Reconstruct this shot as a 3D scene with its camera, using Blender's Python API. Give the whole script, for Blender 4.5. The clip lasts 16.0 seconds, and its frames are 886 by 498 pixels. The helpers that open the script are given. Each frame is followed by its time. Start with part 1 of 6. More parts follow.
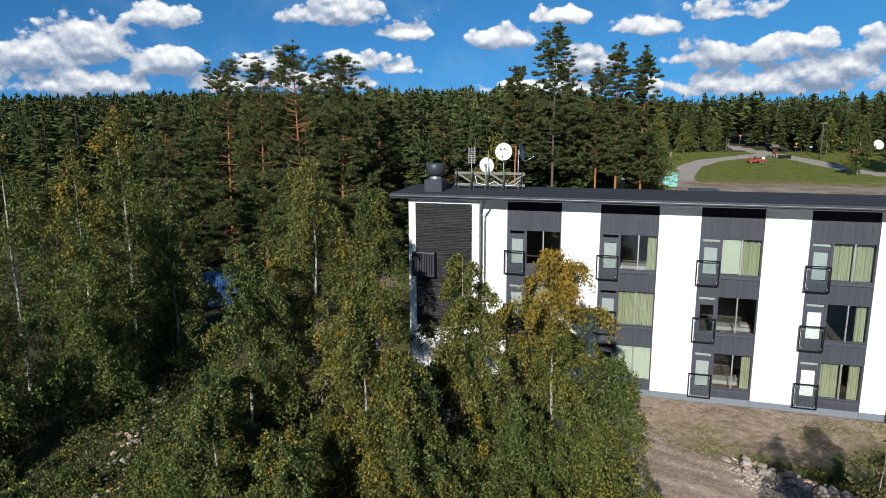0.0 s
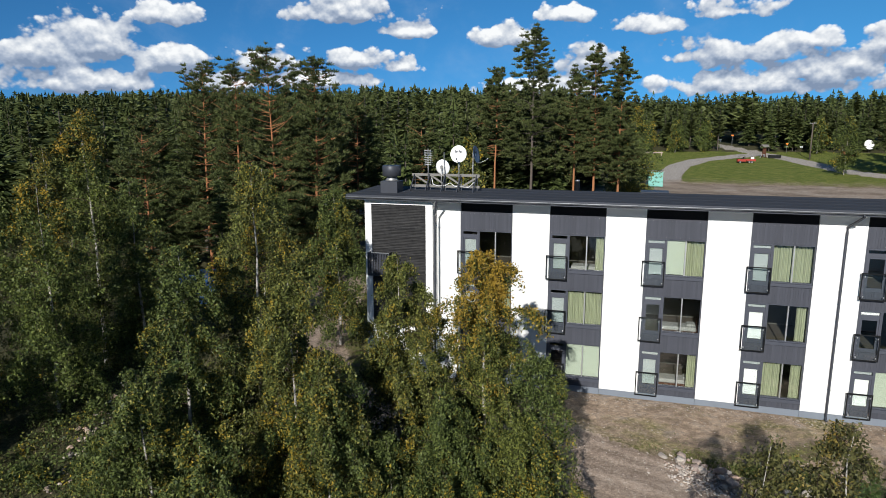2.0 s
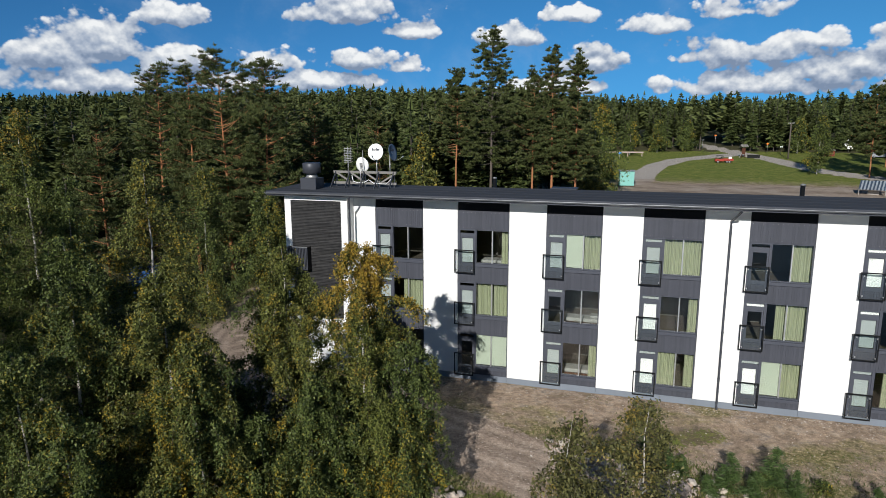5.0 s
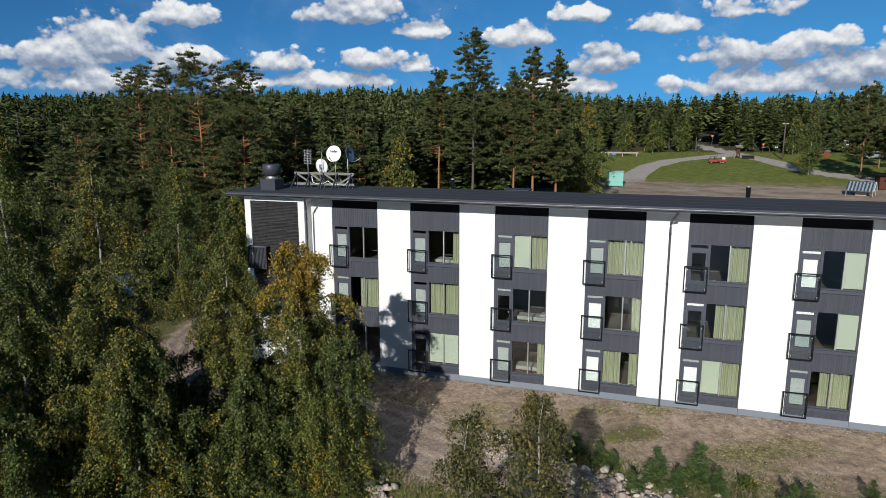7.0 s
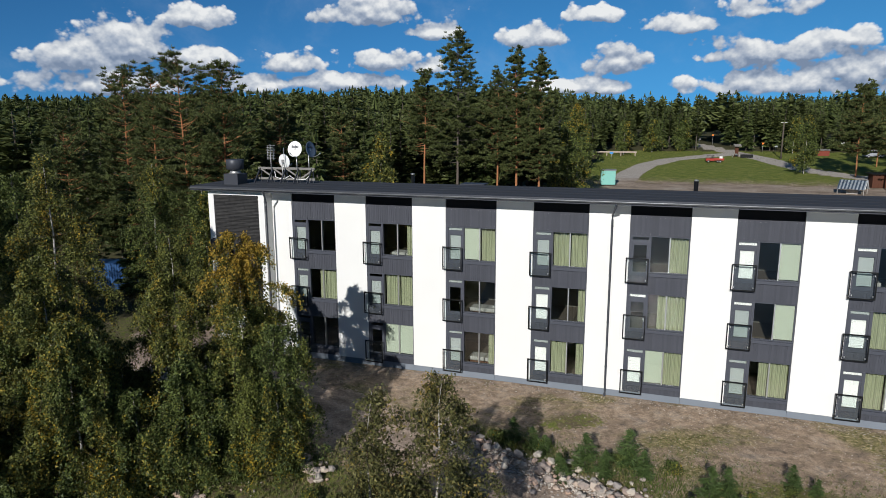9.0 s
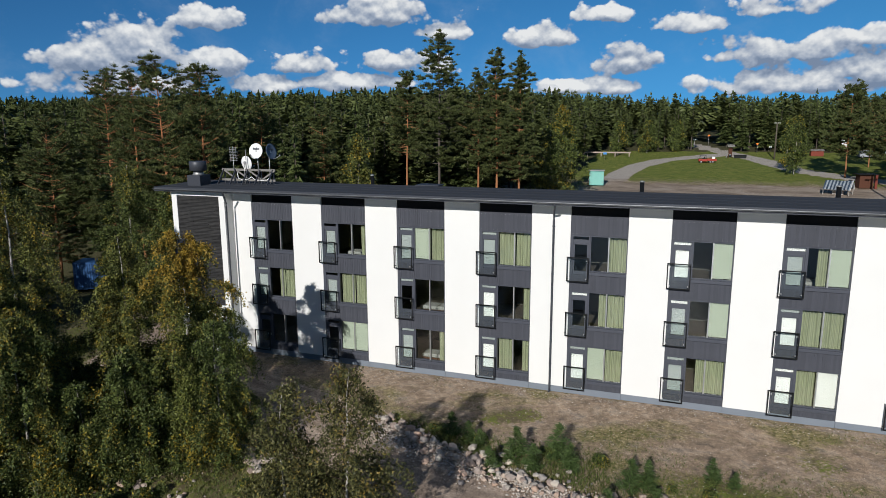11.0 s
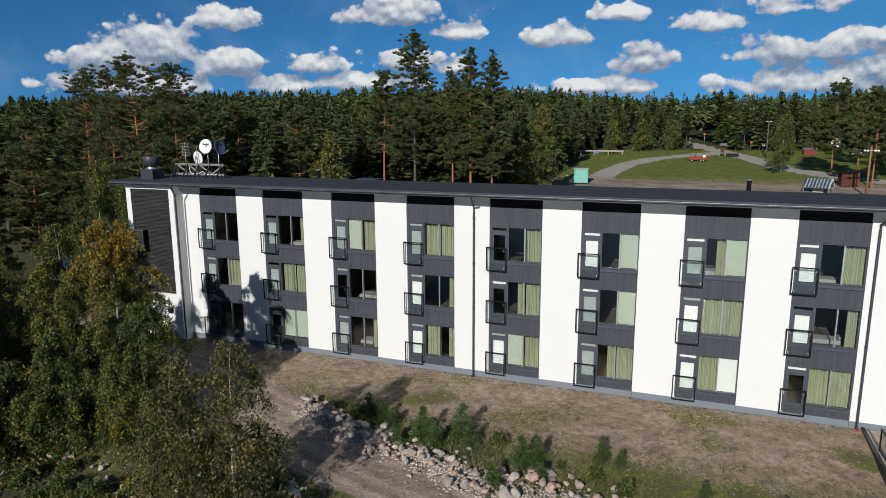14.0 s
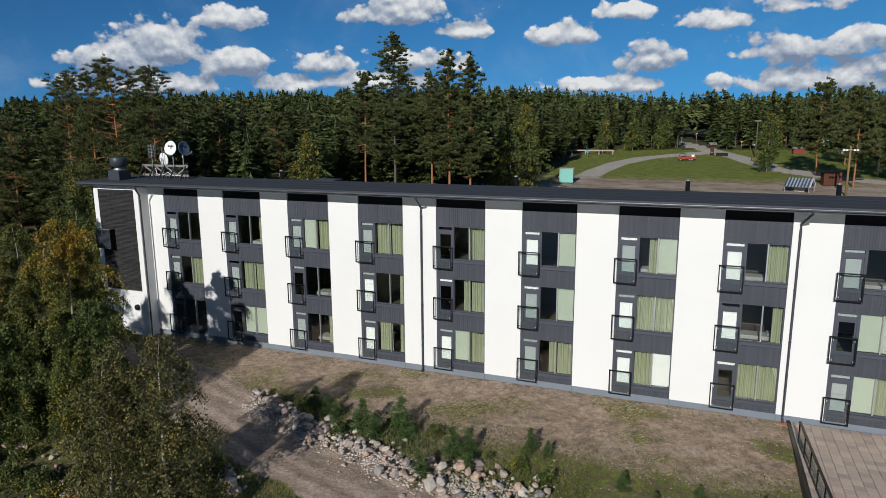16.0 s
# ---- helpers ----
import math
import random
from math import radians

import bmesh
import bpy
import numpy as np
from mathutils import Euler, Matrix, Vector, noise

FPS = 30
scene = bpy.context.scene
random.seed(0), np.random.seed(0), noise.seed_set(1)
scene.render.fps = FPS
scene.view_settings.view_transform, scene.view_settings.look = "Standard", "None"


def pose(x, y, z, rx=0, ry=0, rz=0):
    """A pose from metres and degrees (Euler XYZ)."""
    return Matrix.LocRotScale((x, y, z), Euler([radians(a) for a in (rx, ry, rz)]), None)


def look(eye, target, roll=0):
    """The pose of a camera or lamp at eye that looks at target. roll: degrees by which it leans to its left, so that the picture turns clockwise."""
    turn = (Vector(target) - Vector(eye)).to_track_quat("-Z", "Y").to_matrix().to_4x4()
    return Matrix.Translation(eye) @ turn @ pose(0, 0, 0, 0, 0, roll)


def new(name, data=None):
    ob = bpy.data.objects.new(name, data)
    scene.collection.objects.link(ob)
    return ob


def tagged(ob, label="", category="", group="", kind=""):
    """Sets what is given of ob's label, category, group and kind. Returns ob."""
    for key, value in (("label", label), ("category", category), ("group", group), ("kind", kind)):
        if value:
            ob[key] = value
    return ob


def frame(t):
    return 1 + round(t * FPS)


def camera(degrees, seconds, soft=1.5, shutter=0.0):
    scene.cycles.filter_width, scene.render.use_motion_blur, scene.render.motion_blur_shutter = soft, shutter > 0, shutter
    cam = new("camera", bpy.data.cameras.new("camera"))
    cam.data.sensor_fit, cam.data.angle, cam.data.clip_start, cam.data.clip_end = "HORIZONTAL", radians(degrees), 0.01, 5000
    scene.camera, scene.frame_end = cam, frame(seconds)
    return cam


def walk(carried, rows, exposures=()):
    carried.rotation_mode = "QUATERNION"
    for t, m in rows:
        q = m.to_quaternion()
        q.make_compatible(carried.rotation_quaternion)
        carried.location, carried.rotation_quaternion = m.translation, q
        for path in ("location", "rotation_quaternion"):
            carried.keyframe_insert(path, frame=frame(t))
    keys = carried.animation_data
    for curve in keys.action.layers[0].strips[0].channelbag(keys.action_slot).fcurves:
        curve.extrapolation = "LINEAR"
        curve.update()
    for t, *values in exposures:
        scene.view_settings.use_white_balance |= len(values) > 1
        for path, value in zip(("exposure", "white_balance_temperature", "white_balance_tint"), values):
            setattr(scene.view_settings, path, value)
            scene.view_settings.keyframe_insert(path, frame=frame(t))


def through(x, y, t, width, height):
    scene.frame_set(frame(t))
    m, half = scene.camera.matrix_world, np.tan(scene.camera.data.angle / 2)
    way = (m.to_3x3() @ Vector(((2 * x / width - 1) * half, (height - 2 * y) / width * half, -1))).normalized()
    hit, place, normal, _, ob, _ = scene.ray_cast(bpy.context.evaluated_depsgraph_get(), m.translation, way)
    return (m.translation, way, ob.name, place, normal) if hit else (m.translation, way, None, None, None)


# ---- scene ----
cam = camera(68.5, 16.0, soft=0.5)
PATH = [
    (0, (0.166, -33.823, 14.033), (-0.472, -31.676, 13.606), -0.2),
    (0.5, (0.927, -33.802, 14.096), (0.288, -31.656, 13.667), -0.2),
    (1, (1.505, -33.775, 14.162), (0.87, -31.628, 13.732), -0.1),
    (1.5, (2.174, -33.776, 14.259), (1.533, -31.63, 13.826), -0.1),
    (2, (2.873, -33.726, 14.269), (2.226, -31.583, 13.836), -0.1),
    (2.5, (3.623, -33.694, 14.251), (2.973, -31.552, 13.818), -0.1),
    (3, (4.443, -33.658, 14.196), (3.793, -31.515, 13.763), -0.1),
    (3.5, (5.377, -33.651, 14.142), (4.726, -31.508, 13.711), -0.1),
    (4, (6.326, -33.644, 14.12), (5.673, -31.502, 13.689), -0.1),
    (6.5, (10.454, -33.454, 14.321), (9.772, -31.323, 13.889), -0.1),
    (7, (11.248, -33.413, 14.33), (10.558, -31.284, 13.898), -0.1),
    (7.5, (12.075, -33.319, 14.247), (11.374, -31.193, 13.816), -0.2),
    (8, (12.929, -33.266, 14.166), (12.216, -31.144, 13.736), -0.2),
    (8.5, (13.797, -33.25, 14.08), (13.075, -31.131, 13.65), -0.2),
    (9, (14.68, -33.239, 14.021), (13.947, -31.123, 13.592), -0.2),
    (11.5, (18.849, -33.025, 14.151), (18.077, -30.922, 13.721), -0.3),
    (12, (19.681, -33.031, 14.13), (18.897, -30.934, 13.699), -0.3),
    (12.5, (20.526, -33.016, 14.028), (19.732, -30.921, 13.599), -0.3),
    (13, (21.372, -32.996, 14.011), (20.572, -30.905, 13.58), -0.3),
    (13.5, (22.23, -32.97, 13.944), (21.425, -30.88, 13.515), -0.3),
    (14, (23.104, -32.948, 13.922), (22.295, -30.861, 13.493), -0.3),
    (14.5, (23.954, -32.902, 13.923), (23.14, -30.815, 13.494), -0.3),
    (15, (24.816, -32.879, 13.97), (23.997, -30.795, 13.539), -0.4),
    (15.5, (25.647, -32.822, 13.978), (24.822, -30.74, 13.549), -0.4),
    (16, (26.461, -32.802, 14.085), (25.634, -30.722, 13.653), -0.4),
]
walk(cam, [(t, look(eye, target, roll)) for t, eye, target, roll in PATH], [(0.0, 0.19), (4.0, 0.07), (8.0, -0.05), (16.0, -0.21)])

# ---- light ----
SUN_TO = Vector((0.02, 1.0, -0.466)).normalized()
sun = new("sun", bpy.data.lights.new("sun", "SUN"))
sun.data.energy, sun.data.angle, sun.data.color = 4.55, radians(0.53), (1.0, 0.975, 0.935)
sun.matrix_world = look((0, -60, 40), Vector((0, -60, 40)) + SUN_TO)


def mnode(nt, op, a, b=0.0, c=0.0):
    n = nt.nodes.new("ShaderNodeMath")
    n.operation = op
    for i, v in enumerate((a, b, c)):
        if hasattr(v, "is_linked"):
            nt.links.new(v, n.inputs[i])
        else:
            n.inputs[i].default_value = v
    return n.outputs[0]


# clouds: bearing, elevation, half width, half height, all in degrees
CLOUDS = [
    (-47.4, 4.9, 4.0, 2.4), (-43.7, 5.7, 4.2, 2.8), (-38.8, 4.9, 4.0, 2.1), (-38.8, 8.2, 3.0, 1.4),
    (-24.7, 9.0, 5.9, 1.8), (-19.3, 7.6, 3.2, 1.0), (-31.8, 4.9, 3.1, 1.4), (-24.3, 5.3, 4.1, 1.6),
    (-19.9, 4.7, 2.1, 0.9), (-28.6, 3.4, 6.8, 1.1), (-11.0, 6.9, 3.7, 1.5), (-6.4, 8.7, 3.4, 1.1),
    (-4.4, 5.0, 3.5, 2.3), (0.5, 7.6, 4.4, 1.1), (5.8, 8.4, 4.1, 1.4), (5.4, 5.3, 4.1, 2.0),
    (9.5, 5.4, 4.2, 1.7), (12.0, 5.9, 2.6, 1.1), (14.4, 4.2, 2.3, 1.3), (7.6, 2.8, 10.7, 1.3),
    (-7.6, 2.9, 6.5, 1.0), (12.5, 3.6, 6.5, 1.5), (17.5, 5.6, 3.4, 1.6), (19.5, 3.6, 4.5, 1.8), (-45.5, 3.0, 7.0, 1.6), (-34.0, 3.2, 5.0, 1.1),
]
world = bpy.data.worlds.new("sky")
scene.world = world
world.use_nodes = True
wt = world.node_tree
wt.nodes.clear()
tc = wt.nodes.new("ShaderNodeTexCoord")
sep = wt.nodes.new("ShaderNodeSeparateXYZ")
wt.links.new(tc.outputs["Generated"], sep.inputs[0])
bearing = mnode(wt, "MULTIPLY", mnode(wt, "ARCTAN2", sep.outputs[0], sep.outputs[1]), 57.2958)
height = mnode(wt, "MULTIPLY", mnode(wt, "ARCSINE", sep.outputs[2]), 57.2958)
flat = wt.nodes.new("ShaderNodeCombineXYZ")
wt.links.new(bearing, flat.inputs[0])
wt.links.new(mnode(wt, "MULTIPLY", height, 1.25), flat.inputs[1])


raised = wt.nodes.new("ShaderNodeVectorMath")
raised.inputs[1].default_value = (0.1, 0.55, 0.0)
wt.links.new(flat.outputs[0], raised.inputs[0])


def cloud_noise(scale, detail, rough, where=flat):
    n = wt.nodes.new("ShaderNodeTexNoise")
    n.inputs["Scale"].default_value, n.inputs["Detail"].default_value, n.inputs["Roughness"].default_value = scale, detail, rough
    wt.links.new(where.outputs[0], n.inputs["Vector"])
    n.inputs["Distortion"].default_value = 0.25
    return n.outputs["Fac"]


def billow(where):
    """Rounded heads on a soft noise."""
    v = wt.nodes.new("ShaderNodeTexVoronoi")
    v.feature = "SMOOTH_F1"
    v.inputs["Scale"].default_value, v.inputs["Detail"].default_value, v.inputs["Roughness"].default_value = 0.5, 3.0, 0.5
    v.inputs["Smoothness"].default_value = 0.35
    wt.links.new(where.outputs[0], v.inputs["Vector"])
    heads = mnode(wt, "SUBTRACT", 0.95, v.outputs["Distance"])
    return mnode(wt, "ADD", mnode(wt, "MULTIPLY", cloud_noise(0.36, 6, 0.52, where), 0.55), mnode(wt, "MULTIPLY", heads, 0.45))


puff = billow(flat)
puff_above = billow(raised)
rag = cloud_noise(0.16, 4, 0.5)


def cloud_field(b, h):
    best = None
    for cb, ch, rb, rh in CLOUDS:
        u = mnode(wt, "MULTIPLY", mnode(wt, "SUBTRACT", b, cb), 1 / rb)
        v = mnode(wt, "MULTIPLY", mnode(wt, "SUBTRACT", h, ch), 1 / rh)
        v = mnode(wt, "MAXIMUM", v, mnode(wt, "MULTIPLY", v, -1.7))
        d = mnode(wt, "SUBTRACT", 1.0, mnode(wt, "SQRT", mnode(wt, "ADD", mnode(wt, "MULTIPLY", u, u), mnode(wt, "MULTIPLY", v, v))))
        best = d if best is None else mnode(wt, "SMOOTH_MAX", best, d, 0.15)
    return best


def ramp(nt, value, stops):
    r = nt.nodes.new("ShaderNodeValToRGB")
    while len(r.color_ramp.elements) < len(stops):
        r.color_ramp.elements.new(0.5)
    for e, (p, col) in zip(r.color_ramp.elements, stops):
        e.position, e.color = p, (*col, 1)
    nt.links.new(value, r.inputs[0])
    return r.outputs[0]


def mix(nt, fac, a, b, blend="MIX"):
    m = nt.nodes.new("ShaderNodeMix")
    m.data_type, m.blend_type = "RGBA", blend
    for i, v in ((0, fac), (6, a), (7, b)):
        if hasattr(v, "is_linked"):
            nt.links.new(v, m.inputs[i])
        elif i == 0:
            m.inputs[0].default_value = v
        else:
            m.inputs[i].default_value = (*v, 1)
    return m.outputs[2]


field = cloud_field(bearing, height)
above = cloud_field(bearing, mnode(wt, "ADD", height, 0.9))
wisp = mnode(wt, "MULTIPLY", mnode(wt, "SUBTRACT", puff, 0.5), 1.6)
wisp = mnode(wt, "ADD", wisp, mnode(wt, "MULTIPLY", mnode(wt, "SUBTRACT", rag, 0.5), 0.8))
dens = mnode(wt, "ADD", mnode(wt, "ADD", field, wisp), 0.2)
mr = wt.nodes.new("ShaderNodeMapRange")
mr.interpolation_type = "SMOOTHSTEP"
mr.inputs["From Min"].default_value, mr.inputs["From Max"].default_value = -0.05, 0.16
wt.links.new(dens, mr.inputs["Value"])
cover = mr.outputs[0]
relief = mnode(wt, "MULTIPLY", mnode(wt, "SUBTRACT", puff, puff_above), 2.0)
lit = mnode(wt, "ADD", mnode(wt, "MULTIPLY", mnode(wt, "SUBTRACT", field, above), 0.85), mnode(wt, "ADD", relief, mnode(wt, "MULTIPLY", wisp, 0.22)))
cloud_col = ramp(wt, mnode(wt, "ADD", lit, 0.4), [(0.0, (3.0, 4.0, 5.8)), (0.35, (5.4, 6.4, 8.1)), (0.65, (8.6, 9.3, 10.3)), (1.0, (12.6, 12.9, 13.1))])
nishita = wt.nodes.new("ShaderNodeTexSky")
nishita.sky_type, nishita.sun_disc = "NISHITA", False
nishita.sun_elevation, nishita.sun_rotation = radians(25), radians(181)
nishita.altitude, nishita.air_density, nishita.dust_density, nishita.ozone_density = 200, 1.0, 0.4, 2.0
bg = wt.nodes.new("ShaderNodeBackground")
bg.inputs["Strength"].default_value = 0.068
# a clear dry sky, blue down to the hills
lift = wt.nodes.new("ShaderNodeCombineXYZ")
for i in (0, 1):
    wt.links.new(sep.outputs[i], lift.inputs[i])
wt.links.new(mnode(wt, "ADD", mnode(wt, "MULTIPLY", sep.outputs[2], 1.6), 0.2), lift.inputs[2])
norm = wt.nodes.new("ShaderNodeVectorMath")
norm.operation = "NORMALIZE"
wt.links.new(lift.outputs[0], norm.inputs[0])
wt.links.new(norm.outputs[0], nishita.inputs[0])
# deepest blue opposite the sun, paler towards it
tint = mix(wt, mnode(wt, "ADD", mnode(wt, "MULTIPLY", sep.outputs[1], 0.5), 0.5), (0.42, 0.48, 0.54), (0.45, 1.36, 1.86))
clear = mix(wt, 1.0, nishita.outputs[0], tint, "MULTIPLY")
west = mix(wt, mnode(wt, "ADD", mnode(wt, "MULTIPLY", sep.outputs[0], 0.8), 0.65), (0.66, 0.76, 0.88), (1.12, 1.1, 1.06))
clear = mix(wt, 1.0, clear, west, "MULTIPLY")
pale = mnode(wt, "MULTIPLY", mnode(wt, "POWER", 2.718, mnode(wt, "MULTIPLY", mnode(wt, "ABSOLUTE", height), -0.16)), 0.5)
clear = mix(wt, pale, clear, (1.3, 4.8, 9.2))
thin = wt.nodes.new("ShaderNodeMapRange")
thin.interpolation_type = "SMOOTHSTEP"
thin.inputs["From Min"].default_value, thin.inputs["From Max"].default_value, thin.inputs["To Max"].default_value = 0.48, 0.8, 0.2
wt.links.new(cloud_noise(0.11, 6, 0.62), thin.inputs["Value"])
clear = mix(wt, thin.outputs[0], clear, (7.0, 8.6, 10.6))
wt.links.new(mix(wt, cover, clear, cloud_col), bg.inputs[0])
wout = wt.nodes.new("ShaderNodeOutputWorld")
wt.links.new(bg.outputs[0], wout.inputs[0])


# ---- materials ----
def material(name, base=(0.5, 0.5, 0.5), rough=0.7, metal=0.0, other=None, scale=3.0, fine=40.0, amount=0.5, bump=0.0, islands=0.0, spec=0.3, coords="Object"):
    """Two noises, a coarse and a fine one, mix base with other; islands varies each separate piece."""
    m = bpy.data.materials.new(name)
    m.use_nodes = True
    nt = m.node_tree
    b = nt.nodes["Principled BSDF"]
    b.inputs["Roughness"].default_value, b.inputs["Metallic"].default_value = rough, metal
    b.inputs["Specular IOR Level"].default_value = spec
    t = nt.nodes.new("ShaderNodeTexCoord")
    n1, n2 = nt.nodes.new("ShaderNodeTexNoise"), nt.nodes.new("ShaderNodeTexNoise")
    for n, s in ((n1, scale), (n2, fine)):
        n.inputs["Scale"].default_value, n.inputs["Detail"].default_value = s, 5
        nt.links.new(t.outputs[coords], n.inputs["Vector"])
    other = other or tuple(v * 0.7 for v in base)
    f = mnode(nt, "ADD", mnode(nt, "MULTIPLY", n1.outputs["Fac"], 0.6), mnode(nt, "MULTIPLY", n2.outputs["Fac"], 0.4))
    f = mnode(nt, "ADD", mnode(nt, "MULTIPLY", mnode(nt, "SUBTRACT", f, 0.5), 3.0 * amount), 0.5 * amount)
    clampn = nt.nodes.new("ShaderNodeClamp")
    nt.links.new(f, clampn.inputs[0])
    col = mix(nt, clampn.outputs[0], base, other)
    if islands:
        g = nt.nodes.new("ShaderNodeNewGeometry")
        k = mnode(nt, "ADD", mnode(nt, "MULTIPLY", g.outputs["Random Per Island"], islands), 1 - islands / 2)
        col = mix(nt, 1.0, col, k, "MULTIPLY")
    nt.links.new(col, b.inputs["Base Color"])
    if bump:
        bn = nt.nodes.new("ShaderNodeBump")
        bn.inputs["Strength"].default_value, bn.inputs["Distance"].default_value = bump, 0.02
        nt.links.new(n2.outputs["Fac"], bn.inputs["Height"])
        nt.links.new(bn.outputs[0], b.inputs["Normal"])
    return m


def leaf_material(name, low, high, accent=None, accent_share=0.0, patch=0.6, through=0.25, top=None):
    """Foliage: each leaf differs, with patches of an autumn colour."""
    m = bpy.data.materials.new(name)
    m.use_nodes = True
    nt = m.node_tree
    nt.nodes.clear()
    g = nt.nodes.new("ShaderNodeNewGeometry")
    col = ramp(nt, g.outputs["Random Per Island"], [(0.0, low), (1.0, high)])
    if accent:
        t = nt.nodes.new("ShaderNodeTexCoord")
        n = nt.nodes.new("ShaderNodeTexNoise")
        n.inputs["Scale"].default_value, n.inputs["Detail"].default_value = patch, 3
        oi = nt.nodes.new("ShaderNodeObjectInfo")
        off = nt.nodes.new("ShaderNodeVectorMath")
        hang = nt.nodes.new("ShaderNodeMapping")
        hang.inputs["Scale"].default_value = (1.0, 1.0, 0.45)
        nt.links.new(t.outputs["Object"], hang.inputs["Vector"])
        nt.links.new(hang.outputs[0], off.inputs[0])
        sc = nt.nodes.new("ShaderNodeCombineXYZ")
        nt.links.new(mnode(nt, "MULTIPLY", oi.outputs["Random"], 40.0), sc.inputs[0])
        nt.links.new(sc.outputs[0], off.inputs[1])
        nt.links.new(off.outputs[0], n.inputs["Vector"])
        k = mnode(nt, "ADD", n.outputs["Fac"], mnode(nt, "MULTIPLY", mnode(nt, "SUBTRACT", g.outputs["Random Per Island"], 0.5), 0.42))
        if top:
            # the crown turns from the top downwards
            zz = nt.nodes.new("ShaderNodeSeparateXYZ")
            nt.links.new(t.outputs["Object"], zz.inputs[0])
            k = mnode(nt, "ADD", k, mnode(nt, "MULTIPLY", mnode(nt, "SUBTRACT", zz.outputs[2], (top[0] + top[1]) / 2), 0.26 / (top[1] - top[0])))
            k = mnode(nt, "ADD", k, 0.18)
        s = nt.nodes.new("ShaderNodeMapRange")
        s.inputs["From Min"].default_value, s.inputs["From Max"].default_value = 0.66 - accent_share, 0.9 - accent_share
        nt.links.new(k, s.inputs["Value"])
        col = mix(nt, s.outputs[0], col, accent)
    d, tr, ms = nt.nodes.new("ShaderNodeBsdfPrincipled"), nt.nodes.new("ShaderNodeBsdfTranslucent"), nt.nodes.new("ShaderNodeMixShader")
    d.inputs["Roughness"].default_value, d.inputs["Specular IOR Level"].default_value = 0.55, 0.25
    nt.links.new(col, d.inputs["Base Color"])
    nt.links.new(col, tr.inputs["Color"])
    ms.inputs[0].default_value = through
    nt.links.new(d.outputs[0], ms.inputs[1])
    nt.links.new(tr.outputs[0], ms.inputs[2])
    o = nt.nodes.new("ShaderNodeOutputMaterial")
    nt.links.new(ms.outputs[0], o.inputs[0])
    return m


def glass_material(name, tint, gloss=0.07):
    m = bpy.data.materials.new(name)
    m.use_nodes = True
    nt = m.node_tree
    nt.nodes.clear()
    fr = nt.nodes.new("ShaderNodeLayerWeight")
    fr.inputs["Blend"].default_value = 0.5
    tp, gl, ms, o = (nt.nodes.new("ShaderNode" + k) for k in ("BsdfTransparent", "BsdfGlossy", "MixShader", "OutputMaterial"))
    tp.inputs[0].default_value = (*tint, 1)
    gl.inputs["Roughness"].default_value = 0.02
    nt.links.new(mnode(nt, "ADD", mnode(nt, "MULTIPLY", mnode(nt, "POWER", fr.outputs["Facing"], 4.0), 0.6), gloss), ms.inputs[0])
    nt.links.new(tp.outputs[0], ms.inputs[1])
    nt.links.new(gl.outputs[0], ms.inputs[2])
    nt.links.new(ms.outputs[0], o.inputs[0])
    return m


